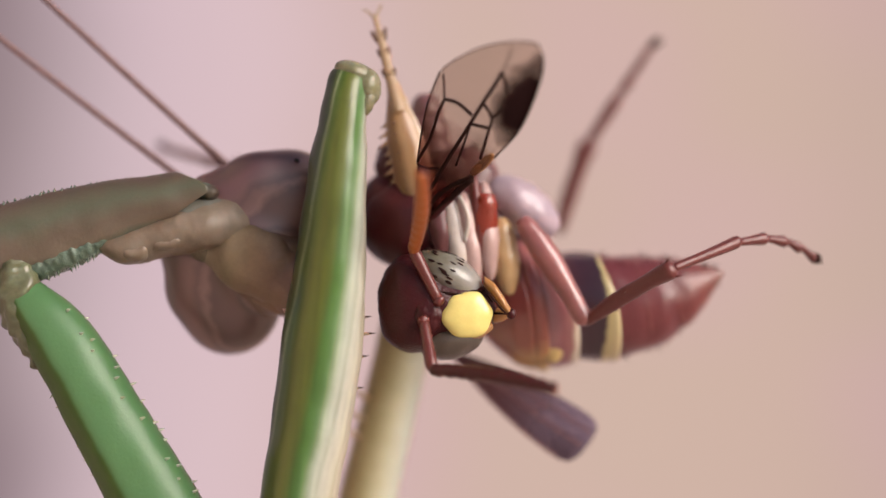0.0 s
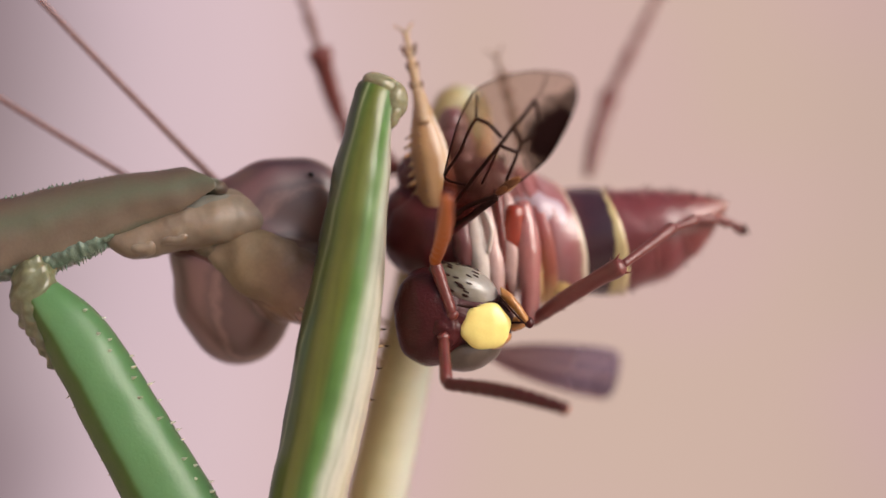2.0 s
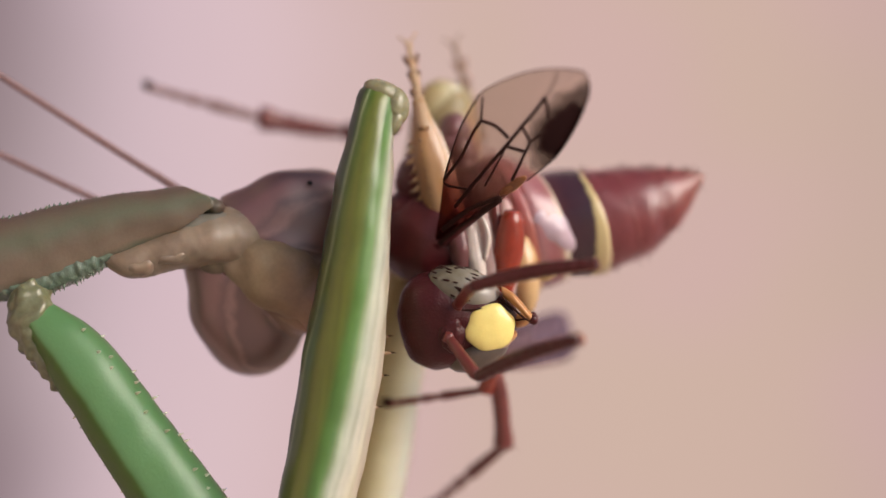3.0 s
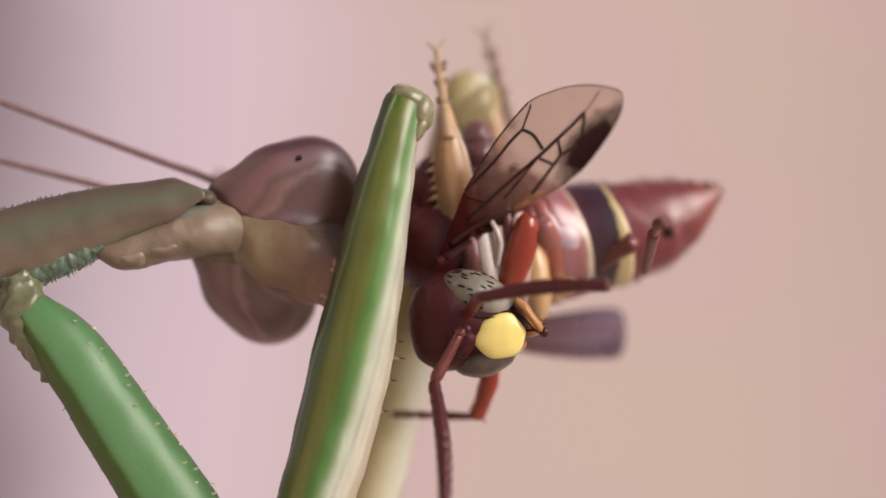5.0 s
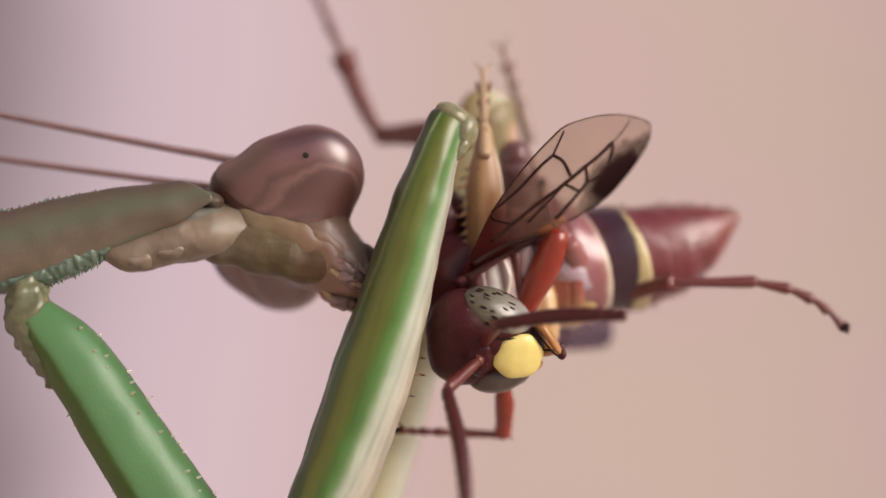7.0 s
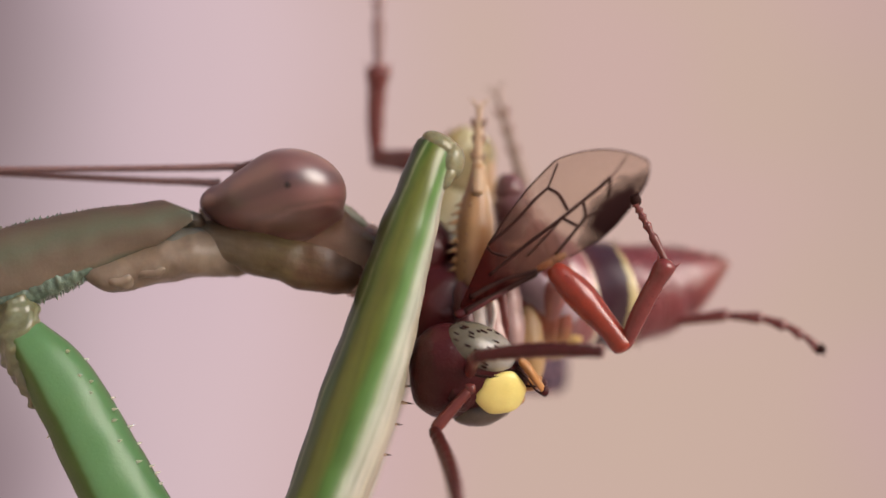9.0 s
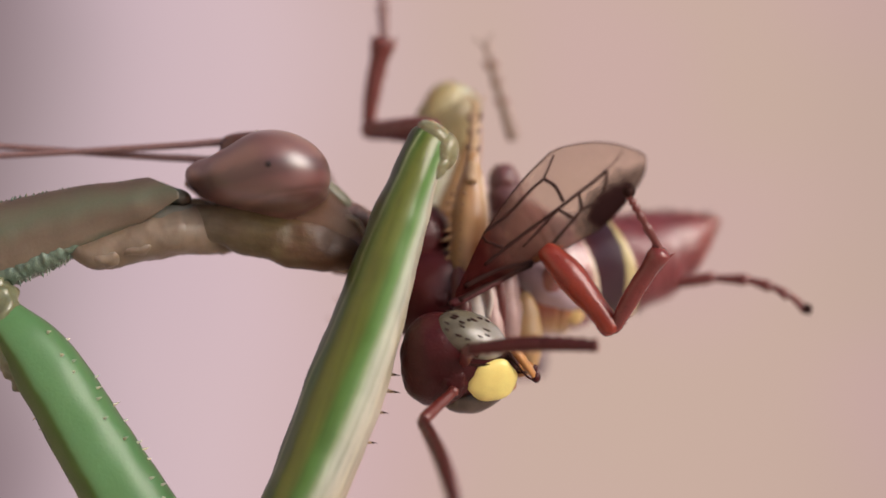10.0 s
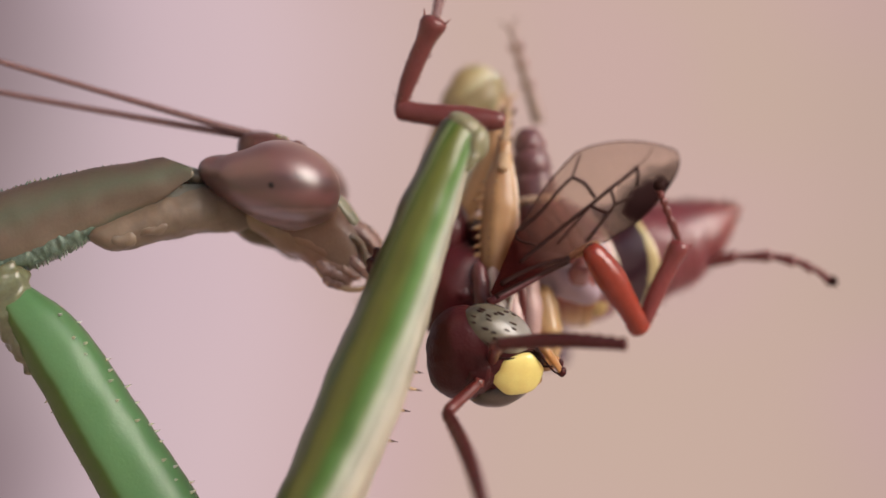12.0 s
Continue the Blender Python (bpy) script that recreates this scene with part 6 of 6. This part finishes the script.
    walk(K["leg2_tarsus"], [
        at(0, 396, -72.4, -33.2, -1.9, -3.4, 28.8),
        at(0.25, 385.3, -5.1, 110.8, -65.4, -39.7, 73.7),
        at(0.5, 307.5, -79.1, 39.9, -25.9, -34, 40.9),
        at(1, 337.1, 27.6, 11.4, -16.1, -17.9, 43.3),
        at(1.5, 348.3, 19.1, -9.1, -14.2, -16.6, 41.5),
        at(2, 311.8, -39, -28.6, -9.6, -12.1, 38.8),
        at(2.22, 267.4, -90.8, -192.8, 28.1, 23.4, 53.4),
        at(2.36, 179.3, 55.5, 21.4, -1.7, -0.4, 76.4),
        at(2.43, 151.5, 110.9, 52.9, -88.3, -22, 89.4),
        at(2.5, 128, 169.8, 64.5, -111.3, -20.3, 97.7),
        at(3, 128.1, 171.6, 64.6, -106.7, -18.2, 95.4),
        at(3.12, 290.7, 47.8, -60, -38, -11.1, 76.2),
        at(3.17, 326.3, 2.9, -109.1, 4, 3.5, 48.5),
        at(3.22, 364.4, -12.7, -153.3, 28.2, 38.5, 40.8),
        at(3.5, 429.3, 189.4, -23.4, 4, 16.4, 13.7),
        at(4.3, 380.5, 116, 1, 0, -4, -30),
        at(4.9, 367, 90, -29.9, 0, -12, -80),
        at(5.5, 374, 48, -78.3, 0, -11.5, -123),
        at(5.58, 373.5, 60, -72.5, 0, -6, -100),
        at(5.66, 377.3, 90, -69.1, 0, 4, -62),
        at(5.8, 383.1, 120, -63.5, 0, 20, -24),
        at(6, 391.4, 160.8, -57, 7.8, 34.2, 13.7),
        at(6.5, 401.2, 115.6, -50.9, 1.3, 18.3, 4.1),
        at(7, 418.8, 92.1, -60.9, -0.2, 14, -0.8),
        at(9, 383.9, 197.4, -142.9, -1.6, 6.9, -13.2),
        at(9.5, 363.1, 209.4, -85.3, -1.3, 6, -12.8),
        at(10, 359.6, 205.9, -77.3, -1.2, 5.4, -12.8),
        at(10.5, 402.5, 211.7, -52.7, -1.4, 6, -13.5),
        at(11, 463.9, 187.5, -126.6, -2.2, 8.5, -14.9),
        at(11.5, 458.3, 218.7, -109.9, -1.6, 6.2, -14.5),
        at(12, 409.4, 222.2, -46.9, -0.4, 1.7, -13.3),
    ])
    walk(K["leg3_femur"], [
        at(0, -155.3, 230, 108.9, -171.7, -5.1, 121.4),
        at(0.25, -144.5, 230, 130.5, -153.1, -15.9, 118.3),
        at(0.5, -133.7, 230, 152.1, -146.4, -32.2, 128.8),
        at(1, -101.4, 230, 162.9, -148.8, -30.4, 129.9),
        at(1.5, -79.8, 230, 184.4, -147.3, -34.5, 131.4),
        at(2, -90.6, 230, 152.1, -150.3, -26.6, 128.2),
        at(2.5, -101.4, 230, 173.7, 178.8, 0.8, 124.3),
        at(3, -90.6, 230, 238.4, 177.7, 1.5, 122.1),
        at(3.5, -69, 230, 119.7, -175.4, -4.9, 136.6),
        at(5.5, -69, 230, 119.7, -180, 0, 127.7),
        at(6, -25.9, 230, 173.7, -177.3, -2.4, 131.3),
        at(6.5, -25.9, 230, 243.8, 173.2, 7.1, 136.1),
        at(7, 6.5, 230, 227.6, 179.5, 0.5, 135.1),
        at(9, -4.2, 150, 164, -175.6, -3.9, 131.9),
        at(9.5, -14.6, 120, 209.2, -175.8, -4.4, 136),
        at(10, -14.5, 110, 224.1, -178.5, -1.4, 133.5),
        at(10.5, 67.4, 60, 240.8, -171.1, -11, 140.4),
        at(11, 177.2, 20, 167.1, -172.6, -14.1, 152),
        at(11.5, 167.1, 20, 177.2, -173.3, -14.1, 154.3),
        at(12, 107.4, 40, 229.1, -179.4, -6.6, 174.8),
    ])
    walk(K["leg3_tibia"], [
        at(0, -254, 391.5, 125.9, 174.1, -9.8, -148.9),
        at(0.25, -231.3, 390.9, 182.5, 176, -26.1, -171.1),
        at(0.5, -234.4, 355.3, 253.4, 125.8, -36.1, -113),
        at(1, -206.4, 355.8, 259.1, 116.9, -46.2, -110.1),
        at(1.5, -183.5, 347.4, 292, 107.7, -64.2, -106),
        at(2, -195.6, 363.5, 237.2, 122.3, -57.4, -118.1),
        at(2.5, -208.3, 387, 171, -179.8, 2, -173.2),
        at(3, -191.6, 390.9, 233.5, 178.7, -8.9, -171.9),
        at(3.5, -206.6, 360, 135.9, 177.2, -20.8, -172.2),
        at(5.5, -185.3, 380.3, 119.8, -180, 0, -120.4),
        at(6, -151.1, 372.7, 181.5, 176.8, -23.4, -172.1),
        at(6.5, -161.8, 360.7, 220.2, 170.5, -48.7, -167.4),
        at(7, -128.2, 364, 226, 163.3, -64.9, -161.7),
        at(9, -130.8, 291, 177, 73.5, -83.3, -73.6),
        at(9.5, -150.9, 251.5, 223.7, 47.7, -80.7, -48.1),
        at(10, -145.3, 247.7, 228.9, 32.2, -77.3, -32.8),
        at(10.5, -76.4, 178.9, 277, 23.6, -71.1, -24.8),
        at(11, 14.5, 106.5, 213.5, 39.2, -54, -45.3),
        at(11.5, 1, 99.9, 223.4, 34.9, -54.1, -40.7),
        at(12, -80.5, 57, 250.8, 23.9, -65, -26.1),
    ])
    walk(K["leg3_tarsus"], [
        at(0, -401.6, 302.4, 155.6, -169.2, -13, 139.8),
        at(0.25, -386.5, 366.5, 259.6, -154.9, -34.2, 140.1),
        at(0.5, -289.7, 225.1, 356.5, -134.4, -45.5, 124.9),
        at(1, -247.9, 242.1, 385.5, -118.8, -52.5, 113.6),
        at(1.5, -204.5, 274.1, 449.5, -102.1, -45.2, 98.6),
        at(2, -240, 280.3, 384.6, -121.5, -51, 115.5),
        at(2.5, -382, 366.3, 164.8, -179.6, 1.7, -168.1),
        at(3, -362.7, 366.5, 260.6, 176.8, -14.4, -167.4),
        at(3.5, -368.7, 337.7, 198.2, 175.3, -22.2, -167.7),
        at(5.5, -273.9, 229.3, 119.7, -177.5, -1.8, 125.3),
        at(6, -310.2, 350.6, 250.9, 174.4, -24.9, -166.9),
        at(6.5, -274.6, 335.4, 351.5, -161.2, -49.7, 156),
        at(7, -198.8, 340.7, 384.4, -126.6, -46.5, 118.3),
        at(9, -125, 271.3, 350.8, -93.7, -69.2, 93.5),
        at(9.5, -132, 230.4, 396.4, -97, -48.8, 95.3),
        at(10, -113.1, 226.9, 399.6, -95.1, -47.6, 93.8),
        at(10.5, -25, 155.1, 442.5, -79.6, -44.2, 82.7),
        at(11, 87, 33.4, 355, -68.9, -44.3, 75),
        at(11.5, 78.9, 32.8, 365.1, -69.9, -41.3, 76.5),
        at(12, -14.1, 24.5, 409.4, -76.8, -40.5, 81.3),
    ])
    walk(K["leg4_femur"], [
        at(0, 78.2, 49.6, 96.9, 127.5, 75.7, 126.6),
        at(0.5, 78.2, 49.6, 102.2, 127.5, 75.7, 126.6),
        at(1, 99.3, 49.6, 86.3, 127.2, 75.8, 126.4),
        at(1.5, 120.5, 49.6, 81, 127, 75.8, 126.1),
        at(2, 130.7, 49.6, 75.7, 126.8, 75.9, 126),
        at(2.5, 114.4, 39.6, 75.5, 126.9, 75.8, 126.1),
        at(3, 124.6, 29.6, 64.8, 126.7, 75.8, 125.9),
        at(3.5, 157.9, 19.7, 64.2, 144.3, 71.2, 142.8),
        at(5.5, 153.2, 19.8, 54.7, 151, 68.1, 149.2),
        at(6, 184.3, 20.2, 67.7, 161.6, 61.2, 159.2),
        at(6.5, 190.6, 20.2, 63, 159.4, 63.2, 157.2),
        at(7, 208.9, 20.2, 29.7, 159.8, 62.9, 157.5),
        at(7.7, 213.9, 40, 6.1, 74.4, 59.4, 76.5),
        at(8.3, 207.4, 20, -14.1, 37.8, 55.6, 43.3),
        at(8.8, 201.7, 10, 1, -4, 50.4, -5.2),
        at(9, 196.7, 10, -34.1, -1, 48.3, -1.4),
        at(9.5, 181.6, 10, 1, -4.4, 50.4, -5.8),
        at(10, 181.6, 10, 1, -7.3, 50.1, -9.4),
        at(10.5, 246.8, 10, 21.1, 15.5, 54, 18.9),
        at(11, 327.1, 10, -59.2, 15.9, 60, 18.2),
        at(11.5, 327.1, 10, -44.2, 20.9, 60.2, 23.7),
        at(12, 261.9, 10, 1, 26.4, 52.2, 32.1),
    ])
    walk(K["leg4_tibia"], [
        at(0, 50.5, 90.9, -85.3, -21.9, -82.7, 22.1),
        at(0.5, 50.5, 90.9, -80, -21.9, -82.7, 22),
        at(1, 71.9, 90.8, -95.9, -22.2, -82.8, 22.4),
        at(1.5, 93.4, 90.8, -101.3, -22.5, -82.8, 22.6),
        at(2, 103.7, 90.8, -106.6, -22.6, -82.9, 22.8),
        at(2.5, 87.2, 80.9, -106.7, -22.2, -82.8, 22.3),
        at(3, 97.5, 71, -117.4, -22.1, -82.9, 22.3),
        at(3.5, 109.6, 60.3, -113.8, -12.1, -76.3, 12.5),
        at(5.5, 93.1, 59.7, -119.8, -10.1, -72.5, 10.6),
        at(6, 99.6, 56.5, -97, -8.9, -64.1, 9.9),
        at(6.5, 112.6, 57, -104.9, -9.5, -66.4, 10.4),
        at(7, 129.8, 56.9, -137.7, -9.5, -66.1, 10.3),
        at(7.7, 236.3, 133, -155.8, 37.3, -58.4, -41.8),
        at(8.3, 284.8, 92.8, -169.2, 5.7, -62.1, -6.4),
        at(8.8, 320.9, -0.9, -144, 8.3, -69.2, -8.8),
        at(9, 321.8, 7, -174.4, 30.2, -61.2, -33.6),
        at(9.5, 300.8, -2, -143.9, 24.5, -60.6, -27.7),
        at(10, 300.6, -9.8, -143.2, 35.8, -54.1, -41.7),
        at(10.5, 351.4, 45.8, -131, 30, -58.7, -34.1),
        at(11, 416.5, 39.4, -221.9, 6.5, -61.6, -7.3),
        at(11.5, 412.6, 47.6, -207.3, 6.7, -60, -7.8),
        at(12, 359.5, 71.3, -147.5, 7.9, -65.9, -8.7),
    ])
    walk(K["leg4_tarsus"], [
        at(0, 70.8, 99.1, 85.3, -108.5, -54.5, 105.3),
        at(0.5, 70.8, 99.1, 90.6, -108.5, -54.5, 105.3),
        at(1, 92, 99.1, 74.7, -108.5, -54.5, 105.3),
        at(1.5, 113.2, 99.1, 69.4, -108.5, -54.5, 105.3),
        at(2, 123.3, 99.1, 64.1, -108.5, -54.5, 105.3),
        at(2.5, 107.1, 89.1, 63.9, -108.5, -54.5, 105.3),
        at(3, 117.2, 79.1, 53.3, -108.5, -54.5, 105.3),
        at(3.5, 149.3, 69.1, 53.3, -108.5, -54.5, 105.3),
        at(5.5, 144, 69.2, 44.2, -108.5, -54.5, 105.3),
        at(6, 173.6, 69.4, 57.7, -108.5, -54.5, 105.3),
        at(6.5, 180.2, 69.4, 52.8, -108.5, -54.5, 105.3),
        at(7, 198.4, 69.4, 19.5, -108.5, -54.5, 105.3),
        at(7.7, 303.5, 72.9, -9.3, -127.2, -61.9, 125),
        at(8.3, 364.8, 83.8, -17.2, -149.9, -64.7, 148.5),
        at(8.8, 381.3, -10.2, 16.8, -169.8, -63.6, 169.1),
        at(9, 390.7, -38.8, -23.7, -177, -62.3, 176.6),
        at(9.5, 375.6, -41.2, 5.9, 157.6, -51.6, -152.2),
        at(10, 375.9, -76.9, -3.9, 156.4, -54.7, -151.8),
        at(10.5, 425.4, -4.3, 16, 137.3, -51.8, -130.4),
        at(11, 497.6, 28.9, -70.6, 120.4, -57.3, -116.3),
        at(11.5, 497.9, 35.9, -58.4, 129.7, -64.3, -126.8),
        at(12, 429, 60.7, 9.5, 140.7, -57.1, -135.7),
    ])
    walk(K["leg5_tibia"], [
        at(0, 21.4, 60, -80.6, 101.3, 27.7, 95.3),
        at(0.5, 26.5, 60, -73.5, 101.1, 27.5, 95.2),
        at(1, 44.9, 60, -90.8, 100.3, 27.8, 94.9),
        at(1.5, 57.1, 60, -88.8, 99.8, 27.8, 94.6),
        at(2, 55.1, 60, -101, 99.9, 28, 94.7),
        at(2.5, 57.1, 60, -162.3, 100.4, 42.1, 97),
        at(3, 98, 60, -172.5, 107.5, 47.4, 103.1),
        at(3.5, 108.2, 60, -192.9, 107, 44.5, 102.1),
        at(5.5, 87.8, 60, -203.1, 126, 62.8, 122.9),
        at(6, 98, 60, -203.1, 92.3, 44.8, 91.7),
        at(6.5, 92.9, 60, -203.1, 94.2, 63.6, 93.8),
        at(7, 108.2, 60, -243.9, 87.5, 55.9, 87.9),
        at(9, 87.8, 60, -241.9, 100.7, 19.9, 93.7),
        at(9.5, 67.4, 60, -216.3, 102.1, 19.4, 94.1),
        at(10, 73.5, 60, -215.3, 101.8, 19.4, 94),
        at(10.5, 113.3, 60, -187.8, 99.7, 18.9, 93.2),
        at(11, 179.6, 60, -262.3, 95.6, 20.3, 91.9),
        at(11.5, 177.6, 60, -249, 95.7, 20.1, 92),
        at(12, 120.4, 60, -206.1, 99.2, 19.3, 93.1),
    ])
    walk(K["leg5_tarsus"], [
        at(0, 11.6, 165.8, -136.3, 163.8, 9, 118.1),
        at(0.5, 16.9, 166, -128.9, 163.9, 8.8, 118),
        at(1, 35.9, 165.7, -146.9, 163.2, 9.1, 117.7),
        at(1.5, 48.6, 165.8, -144.8, 163.1, 9.1, 117.4),
        at(2, 46.5, 165.6, -157.4, 162.7, 9.3, 117.5),
        at(2.5, 46.2, 148.4, -242.7, 173.5, 15.8, 157.4),
        at(3, 79.6, 139.1, -260.8, 177.2, 9.4, 163.6),
        at(3.5, 90.2, 143.7, -277, -180, -0.5, 175.3),
        at(5.5, 58, 106, -309.8, 179, 1.6, 146.7),
        at(6, 95.5, 145.2, -287.6, -179.9, 2, -178),
        at(6.5, 89.3, 113.2, -310.6, -180, -0.1, 171.4),
        at(7, 110.6, 127.2, -343.3, 179.9, -2.6, -178.7),
        at(9, 80.5, 172.6, -282.7, 170.8, 4.7, 116.7),
        at(9.5, 59.3, 172.9, -256.3, 171.8, 4.2, 117),
        at(10, 65.7, 172.9, -255.2, 171.8, 4.2, 116.9),
        at(10.5, 107, 173.3, -226.7, 172.4, 3.8, 116.1),
        at(11, 175.8, 172.5, -303.9, 169.2, 5.1, 114.9),
        at(11.5, 173.7, 172.7, -290.2, 169.7, 4.9, 114.9),
        at(12, 114.4, 173.1, -245.7, 171.7, 4.1, 116),
    ])
    walk(K["torn"], [
        at(0, -193.9, 20, 13.3, 0, 0, 0),
        at(0.5, -190.5, 20, 19.7, 0, 0, 0),
        at(1, -171.7, 20, 7.4, 0, 0, 0),
        at(1.5, -156.1, 20, 7.5, 0, 0, 0),
        at(2, -158.4, 20, -0.5, 0, 0, 0),
        at(2.5, -160.9, 20, 0.9, 0, 0, 0),
        at(3, -149.8, 20, -7.8, 0, 0, 0),
        at(3.5, -126.2, 20, -6, 0, 0, 0),
        at(5.5, -122.5, 20, -15.4, 0, 0, 0),
        at(6, -114, 20, -10.3, 0, 0, 0),
        at(6.5, -101.4, 20, -14.4, 0, 0, 0),
        at(7, -72.9, 20, -34.4, 0, 0, 0),
        at(9, -95.4, 20, -66.1, 0, 0, 0),
        at(9.5, -106.7, 20, 1, 0, 0, 0),
        at(10, -116.8, 20, 1, 0, 0, 0),
        at(10.5, -110.9, -30, 12.9, 0, 0, 0),
        at(11, -46.5, -30, -55.4, 0, 0, 0),
        at(11.5, -50.5, -30, -48.5, 0, 0, 0),
        at(12, -110.9, -30, -28.7, 0, 0, 0),
    ])


motions()
